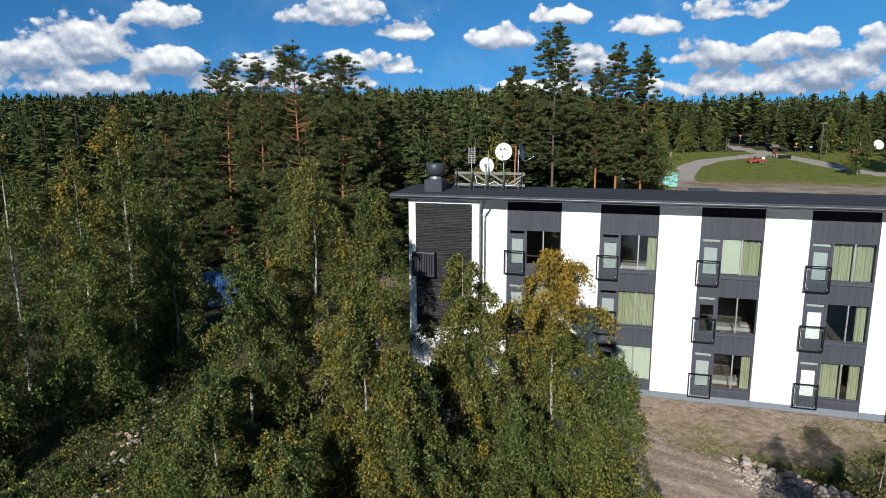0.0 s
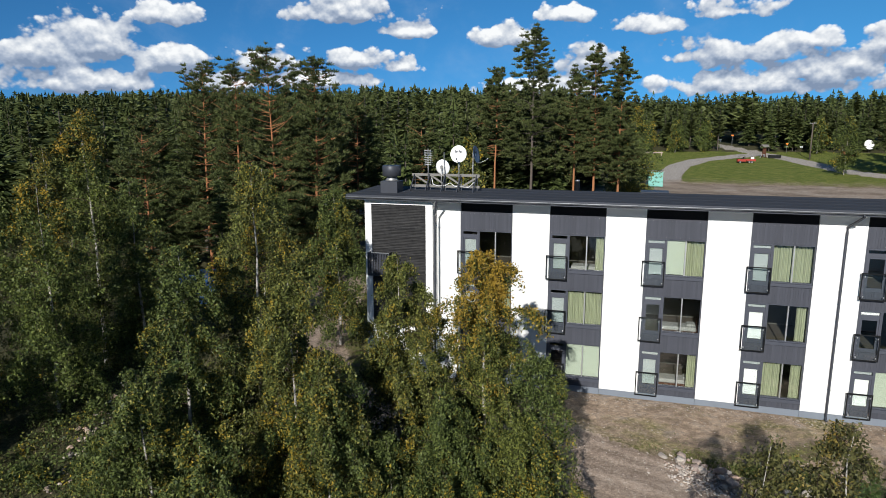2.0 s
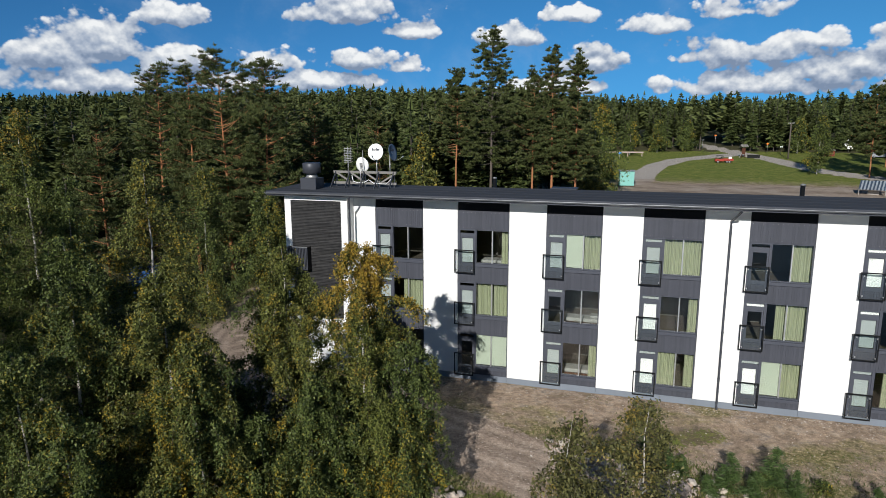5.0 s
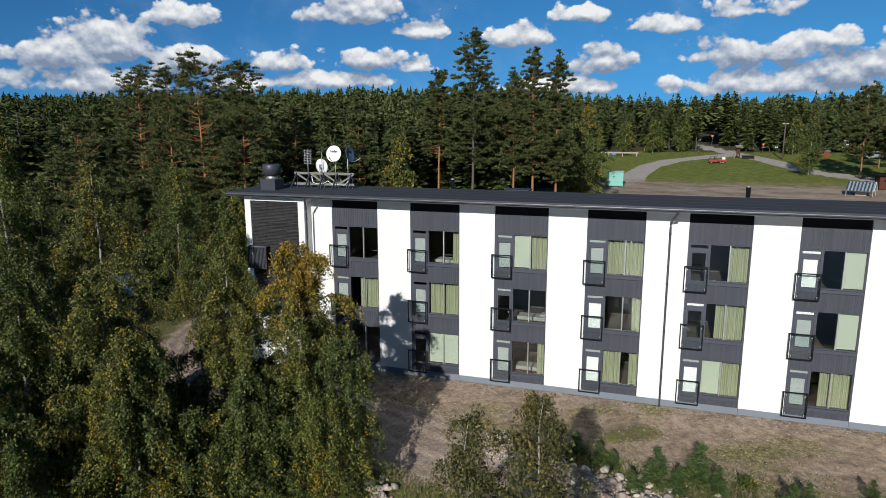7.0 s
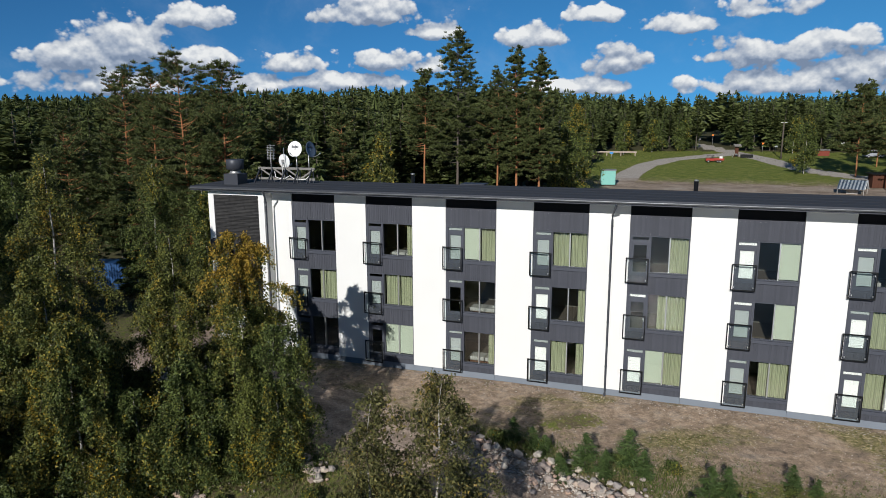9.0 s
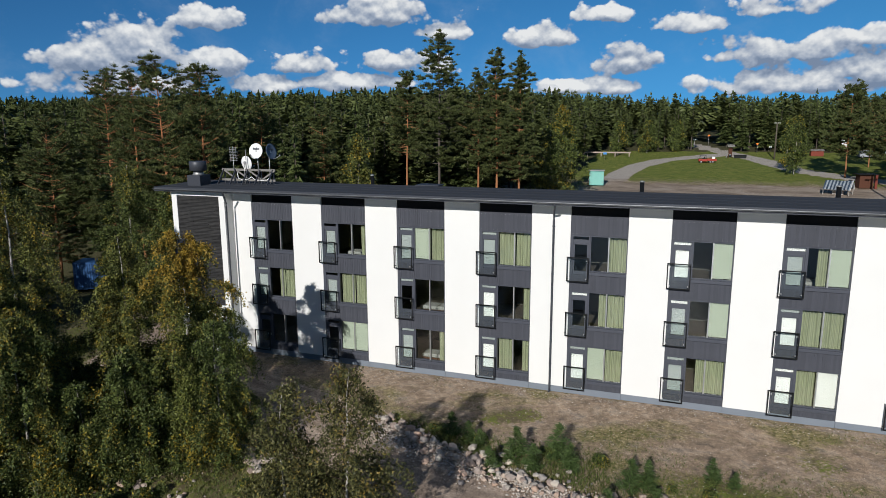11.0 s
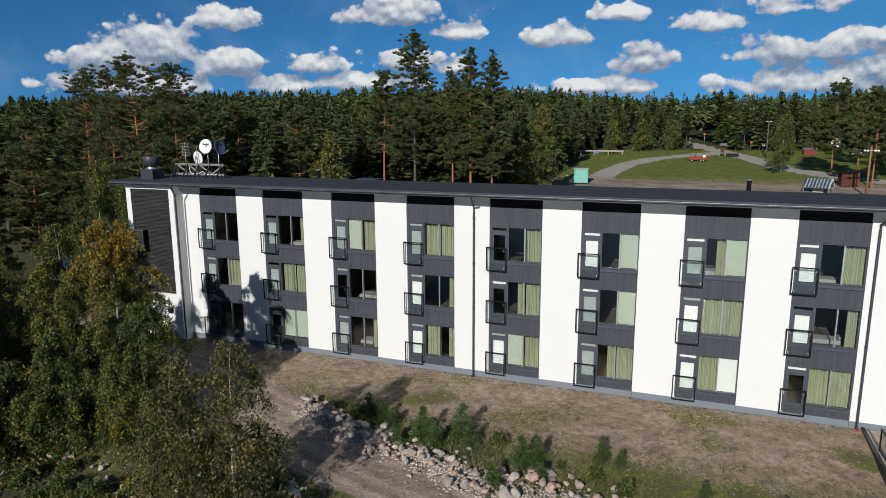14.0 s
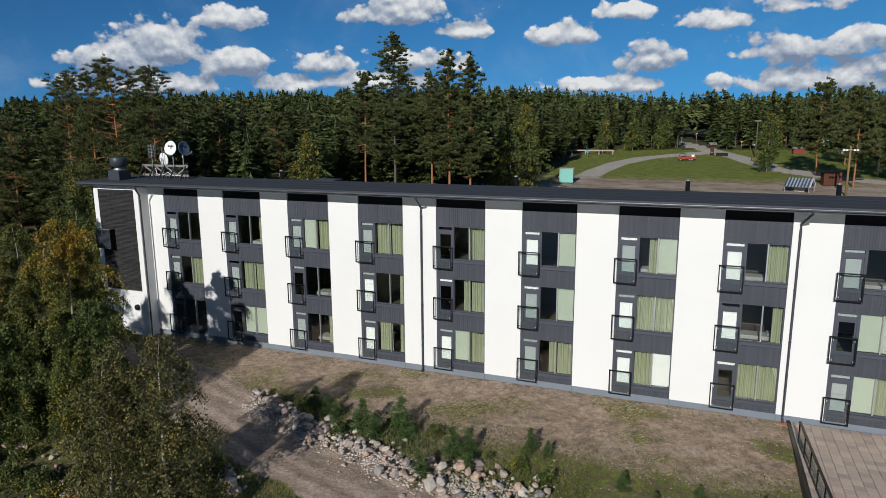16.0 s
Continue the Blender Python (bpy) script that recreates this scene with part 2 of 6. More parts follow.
M = {
    "render": material("white_render", (0.77, 0.77, 0.755), 0.85, other=(0.72, 0.715, 0.69), scale=0.5, fine=60, amount=0.5, bump=0.15),
    "plinth": material("grey_plinth", (0.2, 0.23, 0.27), 0.85, other=(0.15, 0.17, 0.2), scale=1.2, fine=30, bump=0.3),
    "panel": material("slate_boards", (0.066, 0.07, 0.086), 0.8, other=(0.048, 0.052, 0.066), scale=1.5, fine=25, islands=0.18, bump=0.1),
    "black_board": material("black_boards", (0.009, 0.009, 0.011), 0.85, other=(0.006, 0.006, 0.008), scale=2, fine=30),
    # white picked for the unseen soffit to bounce light
    "bounce_white": material("white_painted_boards", (0.8, 0.8, 0.78), 0.8, other=(0.74, 0.74, 0.72), scale=1, fine=30),
    "gutter": material("zinc_gutter", (0.2, 0.21, 0.225), 0.38, 0.6, other=(0.15, 0.16, 0.17), scale=2, fine=20),
    "slats": material("black_slats", (0.017, 0.017, 0.019), 0.75, other=(0.055, 0.053, 0.05), scale=4, fine=40, islands=0.7, amount=0.7),
    "frame": material("slate_frames", (0.07, 0.076, 0.095), 0.45, other=(0.055, 0.06, 0.078), scale=2, fine=20),
    "black": material("black_metal", (0.012, 0.013, 0.014), 0.4, 0.3, scale=4, fine=60),
    "alu": material("bare_aluminium", (0.55, 0.56, 0.56), 0.4, 0.8, scale=4, fine=60),
    "felt": material("roof_felt", (0.042, 0.046, 0.055), 0.9, other=(0.03, 0.033, 0.04), scale=0.7, fine=120, bump=0.4),
    "fascia": material("grey_sheet_metal", (0.085, 0.092, 0.105), 0.5, 0.2, other=(0.065, 0.07, 0.08), scale=1.0, fine=20),
    "duct": material("dark_sheet_metal", (0.06, 0.065, 0.078), 0.45, 0.2, other=(0.05, 0.053, 0.064), scale=2, fine=30),
    # pale room walls, darkened in colour so the rooms look unlit
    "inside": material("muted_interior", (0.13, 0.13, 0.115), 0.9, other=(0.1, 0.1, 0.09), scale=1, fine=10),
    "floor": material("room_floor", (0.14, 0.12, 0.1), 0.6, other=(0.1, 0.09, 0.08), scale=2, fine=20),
    "curtain": material("green_curtain", (0.4, 0.43, 0.3), 0.9, other=(0.27, 0.3, 0.2), scale=3, fine=80, spec=0.1),
    "blind": material("pale_blind", (0.52, 0.58, 0.49), 0.85, other=(0.47, 0.52, 0.44), scale=2, fine=30, spec=0.1),
    "white_blind": material("white_blind", (0.93, 0.94, 0.93), 0.7, other=(0.9, 0.9, 0.9), scale=2, fine=30),
    "grey_blind": material("grey_blind", (0.42, 0.46, 0.46), 0.8, other=(0.36, 0.4, 0.4), scale=2, fine=30),
    "bedding": material("white_bedding", (0.42, 0.43, 0.42), 0.9, scale=4, fine=30),
    "dish": material("white_dish", (0.82, 0.83, 0.82), 0.45, other=(0.76, 0.76, 0.74), scale=3, fine=40),
    # shade of a bowl turned from the sun, put into the colour
    "dish_shaded": material("blue_grey_dish", (0.09, 0.12, 0.17), 0.45, other=(0.07, 0.1, 0.14), scale=3, fine=40),
    "steel": material("galvanised_steel", (0.42, 0.42, 0.41), 0.45, 0.7, other=(0.33, 0.33, 0.33), scale=5, fine=60),
    "timber": material("weathered_timber", (0.4, 0.38, 0.35), 0.85, other=(0.27, 0.25, 0.23), scale=3, fine=40, islands=0.3),
    "old_timber": material("grey_old_timber", (0.24, 0.23, 0.215), 0.85, other=(0.13, 0.125, 0.115), scale=3, fine=40, islands=0.3),
    "pole_wood": material("yellow_pole_wood", (0.26, 0.165, 0.075), 0.85, other=(0.19, 0.12, 0.055), scale=3, fine=40),
    "red_wood": material("red_boards", (0.19, 0.045, 0.03), 0.85, other=(0.14, 0.032, 0.022), scale=3, fine=40, islands=0.25),
    "brown_wood": material("brown_boards", (0.09, 0.035, 0.02), 0.85, other=(0.06, 0.025, 0.016), scale=3, fine=40, islands=0.25),
    "turquoise": material("turquoise_boards", (0.22, 0.5, 0.44), 0.75, other=(0.17, 0.42, 0.37), scale=3, fine=30, islands=0.12),
    "red_paint": material("red_vehicle_paint", (0.36, 0.045, 0.03), 0.4, other=(0.28, 0.04, 0.03), scale=3, fine=30),
    "blue_paint": material("blue_sheet_metal", (0.03, 0.1, 0.26), 0.5, other=(0.025, 0.08, 0.2), scale=2, fine=30),
    "grey_paint": material("grey_vehicle_paint", (0.35, 0.37, 0.4), 0.35, scale=3, fine=30),
    "rubber": material("black_rubber", (0.02, 0.02, 0.02), 0.8, scale=5, fine=50),
    "orange": material("orange_sign", (0.75, 0.2, 0.02), 0.5, scale=3, fine=30),
    "blue_sign": material("blue_sign", (0.05, 0.25, 0.6), 0.5, scale=3, fine=30),
    "clay": material("clay_pot", (0.42, 0.17, 0.11), 0.8, scale=6, fine=50),
    "slab": material("concrete_slabs", (0.42, 0.35, 0.3), 0.9, other=(0.28, 0.24, 0.2), scale=1.1, fine=30, bump=0.3),
    "stripe_a": material("pale_roof_sheet", (0.6, 0.66, 0.7), 0.5, 0.3, scale=3, fine=30),
    "stripe_b": material("dark_roof_sheet", (0.1, 0.15, 0.22), 0.5, 0.2, scale=3, fine=30),
    "stone": material("boulder_granite", (0.4, 0.375, 0.35), 0.9, other=(0.24, 0.22, 0.2), scale=2.5, fine=30, bump=0.5),
    "pine_bark": material("pine_bark", (0.36, 0.16, 0.07), 0.95, other=(0.2, 0.1, 0.055), scale=2, fine=20, bump=0.5),
    "grey_bark": material("grey_bark", (0.12, 0.1, 0.085), 0.95, other=(0.07, 0.06, 0.05), scale=2, fine=20, bump=0.5),
    "birch_bark": material("birch_bark", (0.52, 0.49, 0.45), 0.9, other=(0.07, 0.06, 0.055), scale=5, fine=16, amount=0.62, bump=0.3),
    "twig": material("birch_twigs", (0.07, 0.045, 0.035), 0.9, scale=5, fine=30),
    "pine": leaf_material("pine_needles", (0.02, 0.03, 0.009), (0.14, 0.165, 0.055), through=0.04),
    "spruce": leaf_material("spruce_needles", (0.018, 0.03, 0.009), (0.12, 0.15, 0.047), through=0.04),
    "sapling": leaf_material("sapling_needles", (0.03, 0.055, 0.015), (0.09, 0.135, 0.04), through=0.1),
    "birch": leaf_material("birch_leaves", (0.016, 0.026, 0.006), (0.215, 0.23, 0.06), (0.36, 0.235, 0.022), 0.07, 1.15, 0.14),
    "gold": leaf_material("gold_birch_leaves", (0.016, 0.028, 0.006), (0.19, 0.21, 0.05), (0.34, 0.22, 0.032), 0.0, 0.8, 0.1, top=(5.9, 8.6)),
    "tall_gold": leaf_material("yellow_topped_birch_leaves", (0.026, 0.042, 0.01), (0.17, 0.2, 0.048), (0.34, 0.22, 0.03), -0.04, 0.7, 0.12, top=(11.5, 16.5)),
    "mid_gold": leaf_material("yellow_tipped_birch_leaves", (0.024, 0.042, 0.01), (0.155, 0.19, 0.045), (0.36, 0.23, 0.025), -0.04, 0.7, 0.12, top=(8.6, 12.8)),
    "thin_birch": leaf_material("thin_birch_leaves", (0.026, 0.03, 0.01), (0.15, 0.145, 0.05), (0.3, 0.2, 0.04), 0.04, 0.9, 0.08),
    "alder": leaf_material("dark_green_leaves", (0.012, 0.024, 0.006), (0.145, 0.18, 0.048), (0.36, 0.24, 0.02), 0.03, 0.5, 0.1),
    "grass": leaf_material("grass_blades", (0.06, 0.09, 0.02), (0.16, 0.18, 0.055), (0.27, 0.22, 0.11), 0.16, 0.5, 0.3),
    "pane": glass_material("window_glass", (0.91, 0.93, 0.9), 0.115),
    "door_pane": glass_material("door_glass", (0.93, 0.95, 0.93), 0.09),
    "rail_glass": glass_material("railing_glass", (0.92, 0.955, 0.95), 0.05),
}


# ---- building blocks ----
def part(name, bm, mat, parent=None, label=""):
    me = bpy.data.meshes.new(name)
    bm.to_mesh(me)
    bm.free()
    me.materials.append(M[mat])
    ob = new(name, me)
    if parent:
        ob.parent = parent
    return tagged(ob, label)


def thing(name, label, category, at=None, group="", kind=""):
    ob = new(name)
    if at is not None:
        ob.matrix_basis = at
    return tagged(ob, label, category, group, kind)


def box(bm, x0, x1, y0, y1, z0, z1, bevel=0.0):
    v = [bm.verts.new((x, y, z)) for x in (x0, x1) for y in (y0, y1) for z in (z0, z1)]
    fs = [bm.faces.new([v[i] for i in q]) for q in ((0, 1, 3, 2), (4, 6, 7, 5), (0, 4, 5, 1), (2, 3, 7, 6), (0, 2, 6, 4), (1, 5, 7, 3))]
    if bevel:
        bmesh.ops.bevel(bm, geom=list({e for f in fs for e in f.edges}), offset=bevel, segments=1, affect="EDGES")
    return bm


def beam(bm, a, b, w, h=None):
    """A squared bar from a to b."""
    a, b, h = Vector(a), Vector(b), h or w
    d = (b - a).normalized()
    s = d.cross(Vector((0, 0, 1)) if abs(d.z) < 0.95 else Vector((0, 1, 0))).normalized()
    u = s.cross(d)
    v = [bm.verts.new(p + s * (w / 2 * i) + u * (h / 2 * j)) for p in (a, b) for i, j in ((-1, -1), (1, -1), (1, 1), (-1, 1))]
    for q in ((3, 2, 1, 0), (4, 5, 6, 7), (0, 1, 5, 4), (1, 2, 6, 5), (2, 3, 7, 6), (3, 0, 4, 7)):
        bm.faces.new([v[i] for i in q])
    return bm


def tube(bm, points, radii, seg=10, caps=True):
    """A round bar through points."""
    rings = []
    for i, p in enumerate(points):
        d = (Vector(points[min(i + 1, len(points) - 1)]) - Vector(points[max(i - 1, 0)])).normalized()
        s = d.cross(Vector((0, 0, 1)) if abs(d.z) < 0.9 else Vector((1, 0, 0))).normalized()
        u = s.cross(d)
        r = radii[i] if hasattr(radii, "__len__") else radii
        rings.append([bm.verts.new(Vector(p) + (s * math.cos(k * math.tau / seg) + u * math.sin(k * math.tau / seg)) * r) for k in range(seg)])
    for a, b in zip(rings, rings[1:]):
        for k in range(seg):
            f = bm.faces.new((a[k], a[(k + 1) % seg], b[(k + 1) % seg], b[k]))
            f.smooth = True
    if caps:
        bm.faces.new(rings[0][::-1])
        bm.faces.new(rings[-1])
    return bm


def fast_mesh(name, verts, faces, mat, smooth=False):
    """Arrays of places and of equal-sided faces into a mesh."""
    verts, faces = np.asarray(verts, dtype=np.float32), np.asarray(faces, dtype=np.int32)
    me = bpy.data.meshes.new(name)
    n, k = faces.shape
    me.vertices.add(len(verts))
    me.vertices.foreach_set("co", verts.ravel())
    me.loops.add(n * k)
    me.loops.foreach_set("vertex_index", faces.ravel())
    me.polygons.add(n)
    me.polygons.foreach_set("loop_start", np.arange(0, n * k, k, dtype=np.int32))
    if smooth:
        me.polygons.foreach_set("use_smooth", np.ones(n, dtype=bool))
    me.update(calc_edges=True)
    me.materials.append(M[mat])
    return me


# ---- ground ----
def bump_noise(x, y, s):
    return noise.noise(Vector((x * s, y * s, 3.7)))


def ground_z(x, y):
    """Level by the house, falling gently in front and to the side, rising behind."""
    z = 0.0
    if y < -1:
        z -= 0.075 * (-1 - y)
    if y > 8:
        z += 0.061 * (y - 10) if y > 12 else 0.061 * (y - 8) ** 2 / 8
        if y > 150:
            z -= (0.036 + 0.017 * max(0.0, min(1.0, (x + 60) / 80))) * (y - 150)
    if x < -14:
        z -= min(0.05 * (-14 - x), 0.9) * max(0.0, min(1.0, (30 - y) / 20))
    if y < -17 and x > -4:
        z -= min(2.5, 0.45 * (-17 - y)) * max(0.0, min(1.0, (x + 4) / 5))
    if x > 31.0 and y < 3:
        z -= 0.15
    return z + 0.10 * bump_noise(x, y, 0.23) * (0.3 if y > -1.5 and y < 12 else 1.0) + 0.04 * bump_noise(x, y, 0.9) * (1 if y < -1 else 0.5)


def near_line(x, y, pts):
    best = 1e9
    for (ax, ay), (bx, by) in zip(pts, pts[1:]):
        dx, dy = bx - ax, by - ay
        k = max(0.0, min(1.0, ((x - ax) * dx + (y - ay) * dy) / (dx * dx + dy * dy)))
        best = min(best, math.hypot(x - ax - k * dx, y - ay - k * dy))
    return best


TRACK = [(22, -14.2), (14.5, -10.9), (9.4, -9.4), (4.5, -7.6), (0.5, -6.2), (-4, -5.0), (-9, -4.2), (-14, -3.0), (-18, 3.0), (-20, 9.0), (-21.5, 15), (-23.5, 22), (-27.5, 32), (-33, 52)]
BACK_ROAD = [(7.0, 60), (7.0, 78), (8.0, 93), (10.5, 106), (15, 116), (21.5, 122.5), (29, 129.5), (33.5, 118), (38.5, 101), (46, 91), (54, 85), (72, 76)]
FAR_ROAD = [(29, 129.5), (24, 143), (19, 160), (12, 190)]


def cover_at(x, y):
    """How much gravel track, green grass and forest floor the ground carries."""
    j = 0.5 * bump_noise(x, y, 0.6) + 0.3 * bump_noise(x + 40, y, 1.7)
    d = near_line(x, y, TRACK) + j * 0.8
    road = max(0.0, min(1.0, (2.5 - d) / 0.7)) if y < 0 else max(0.0, min(1.0, (3.0 - d) / 0.8))
    green, wood = 0.0, 0.0
    if y < 8 and x > -16:
        below = -8.9 - 0.0 * x
        if road < 0.5:
            # overgrown lower verge
            green = max(0.0, min(1.0, (below - y + j * 1.5) / 1.6)) * (1.0 if near_line(x, y, TRACK) < 4.0 else 0.7)
            wood = max(0.0, min(0.9, (-12.4 - y + j * 2) / 2.5))
            green = max(green, (0.74 + 0.6 * j) * max(0.0, min(1.0, (x - 14) / 6)) * max(0.0, min(1.0, (-4.6 - y) / 2.2)))
        if -8.5 < y < -1.2:
            green = max(green, max(0.0, bump_noise(x * 0.7, y, 0.5) - 0.12) * 1.35)
    if y > 20:
        d = min(near_line(x, y, BACK_ROAD), near_line(x, y, FAR_ROAD)) + j * 0.5
        road = max(road, max(0.0, min(1.0, (2.5 - d) / 0.6)))
        yard = (82.5 + 3 * j) if x > 8 else 76
        if x > -12 and y < yard:
            road = max(road, max(0.0, min(1.0, (yard - y) / 3)) * 0.92)
        green, wood = 0.45 + 0.55 * max(0.0, min(1.0, (y - 82) / 12)) + 0.2 * j, 0.0
    if x < -12 or y > 134 + 3 * j or (y > 30 and x < 0) or y < -30 or x > 75:
        wood = 1.0
        if x < -12 and y < 40:
            wood = max(0.0, min(1.0, (-12 - x) / 5 + j))
            if near_line(x, y, TRACK) < 6:
                wood, green = wood * 0.4, 0.8
    return road, green * (1 - road), wood * (1 - road)


def axis(cuts):
    out = []
    for a, b, s in cuts:
        n = max(1, round((b - a) / s))
        out += [a + (b - a) * i / n for i in range(n)]
    return out + [cuts[-1][1]]


gx = axis([(-900, -300, 60), (-300, -90, 12), (-90, -36, 3), (-36, -14, 0.9), (-14, 36, 0.5), (36, 80, 1.4), (80, 300, 14), (300, 900, 60)])
gy = axis([(-500, -120, 40), (-120, -36, 6), (-36, -18, 1.2), (-18, 1, 0.38), (1, 20, 1.0), (20, 70, 3), (70, 135, 1.1), (135, 220, 6), (220, 1000, 50)])
gverts = [(x, y, ground_z(x, y)) for y in gy for x in gx]
nx = len(gx)
gfaces = [(r * nx + c, r * nx + c + 1, (r + 1) * nx + c + 1, (r + 1) * nx + c) for r in range(len(gy) - 1) for c in range(nx - 1)]


def ground_material():
    m = bpy.data.materials.new("ground_cover")
    m.use_nodes = True
    nt = m.node_tree
    b = nt.nodes["Principled BSDF"]
    b.inputs["Roughness"].default_value, b.inputs["Specular IOR Level"].default_value = 0.95, 0.15
    at = nt.nodes.new("ShaderNodeAttribute")
    at.attribute_name = "cover"
    sp = nt.nodes.new("ShaderNodeSeparateXYZ")
    nt.links.new(at.outputs["Vector"], sp.inputs[0])
    t = nt.nodes.new("ShaderNodeTexCoord")

    def nz(scale, detail=6, rough=0.6):
        n = nt.nodes.new("ShaderNodeTexNoise")
        n.inputs["Scale"].default_value, n.inputs["Detail"].default_value, n.inputs["Roughness"].default_value = scale, detail, rough
        nt.links.new(t.outputs["Object"], n.inputs["Vector"])
        return n.outputs["Fac"]

    def streaks(sx, sy, detail=5):
        mp = nt.nodes.new("ShaderNodeMapping")
        mp.inputs["Scale"].default_value = (sx, sy, 1.0)
        nt.links.new(t.outputs["Object"], mp.inputs["Vector"])
        n = nt.nodes.new("ShaderNodeTexNoise")
        n.inputs["Scale"].default_value, n.inputs["Detail"].default_value, n.inputs["Roughness"].default_value = 1.0, detail, 0.65
        nt.links.new(mp.outputs[0], n.inputs["Vector"])
        return n.outputs["Fac"]

    coarse, mid, fine, grit = streaks(0.2, 0.34), streaks(0.8, 1.1, 9), nz(7), nz(26, 4, 0.8)
    ra = nt.nodes.new("ShaderNodeAttribute")
    ra.attribute_name = "across"
    rut = mnode(nt, "SINE", mnode(nt, "ADD", mnode(nt, "MULTIPLY", ra.outputs["Fac"], 7.5), mnode(nt, "MULTIPLY", mid, 5.0)))
    dirt = ramp(nt, mid, [(0.3, (0.17, 0.135, 0.108)), (0.48, (0.29, 0.215, 0.155)), (0.66, (0.41, 0.325, 0.25))])
    straw = ramp(nt, fine, [(0.36, (0.1, 0.1, 0.032)), (0.5, (0.215, 0.18, 0.088)), (0.66, (0.38, 0.31, 0.19))])
    yard = mix(nt, ramp(nt, coarse, [(0.4, (0, 0, 0)), (0.5, (1, 1, 1))]), straw, dirt)
    yard = mix(nt, ramp(nt, mid, [(0.57, (0, 0, 0)), (0.68, (0.7, 0.7, 0.7))]), yard, (0.16, 0.14, 0.125))
    clod = ramp(nt, nz(3.2, 8, 0.72), [(0.3, (0.5, 0.5, 0.5)), (0.5, (1, 1, 1)), (0.68, (1.45, 1.42, 1.36))])
    yard = mix(nt, 1.0, yard, clod, "MULTIPLY")
    gravel = ramp(nt, mnode(nt, "ADD", mnode(nt, "MULTIPLY", mid, 0.5), mnode(nt, "MULTIPLY", fine, 0.5)), [(0.34, (0.19, 0.143, 0.108)), (0.5, (0.335, 0.258, 0.2)), (0.66, (0.5, 0.405, 0.325))])
    gravel = mix(nt, 1.0, gravel, ramp(nt, mnode(nt, "ADD", mnode(nt, "MULTIPLY", rut, 0.3), 0.5), [(0.1, (0.72, 0.72, 0.72)), (0.9, (1.18, 1.18, 1.18))]), "MULTIPLY")
    yy = nt.nodes.new("ShaderNodeSeparateXYZ")
    nt.links.new(t.outputs["Object"], yy.inputs[0])

    def beyond(y, soft):
        r = nt.nodes.new("ShaderNodeMapRange")
        r.inputs["From Min"].default_value, r.inputs["From Max"].default_value = y - soft, y + soft
        nt.links.new(mnode(nt, "ADD", yy.outputs[1], mnode(nt, "MULTIPLY", mnode(nt, "SUBTRACT", coarse, 0.5), 12.0)), r.inputs["Value"])
        return r.outputs[0]

    sand = ramp(nt, coarse, [(0.35, (0.2, 0.155, 0.115)), (0.5, (0.3, 0.235, 0.18)), (0.62, (0.36, 0.3, 0.24))])
    grey_road = ramp(nt, fine, [(0.3, (0.34, 0.305, 0.265)), (0.7, (0.45, 0.405, 0.355))])
    gravel = mix(nt, beyond(50, 6), gravel, mix(nt, beyond(84, 2), sand, grey_road))
    grass = ramp(nt, mnode(nt, "ADD", mnode(nt, "MULTIPLY", mid, 0.5), mnode(nt, "MULTIPLY", fine, 0.5)), [(0.34, (0.05, 0.075, 0.014)), (0.5, (0.135, 0.165, 0.03)), (0.66, (0.28, 0.25, 0.085))])
    floor_ = ramp(nt, fine, [(0.3, (0.03, 0.035, 0.015)), (0.55, (0.08, 0.075, 0.035)), (0.75, (0.14, 0.11, 0.07))])

    def edge(v):
        r = nt.nodes.new("ShaderNodeMapRange")
        r.interpolation_type = "SMOOTHSTEP"
        r.inputs["From Min"].default_value, r.inputs["From Max"].default_value = 0.36, 0.64
        nt.links.new(mnode(nt, "ADD", v, mnode(nt, "MULTIPLY", mnode(nt, "SUBTRACT", fine, 0.5), 1.5)), r.inputs["Value"])
        return r.outputs[0]

    weeds = mix(nt, ramp(nt, nz(2.4, 7, 0.7), [(0.4, (0, 0, 0)), (0.58, (1, 1, 1))]), grass, (0.13, 0.105, 0.062))
    weeds = mix(nt, beyond(20, 4), weeds, grass)
    col = mix(nt, edge(sp.outputs[1]), yard, weeds)
    col = mix(nt, edge(sp.outputs[2]), col, floor_)
    col = mix(nt, edge(sp.outputs[0]), col, gravel)
    col = mix(nt, 1.0, col, ramp(nt, grit, [(0.3, (0.35, 0.35, 0.35)), (0.5, (1, 1, 1)), (0.7, (1.75, 1.75, 1.75))]), "MULTIPLY")
    nt.links.new(col, b.inputs["Base Color"])
    bn = nt.nodes.new("ShaderNodeBump")
    bn.inputs["Strength"].default_value, bn.inputs["Distance"].default_value = 0.7, 0.06
    nt.links.new(mnode(nt, "ADD", fine, mnode(nt, "MULTIPLY", grit, 0.4)), bn.inputs["Height"])
    nt.links.new(bn.outputs[0], b.inputs["Normal"])
    return m


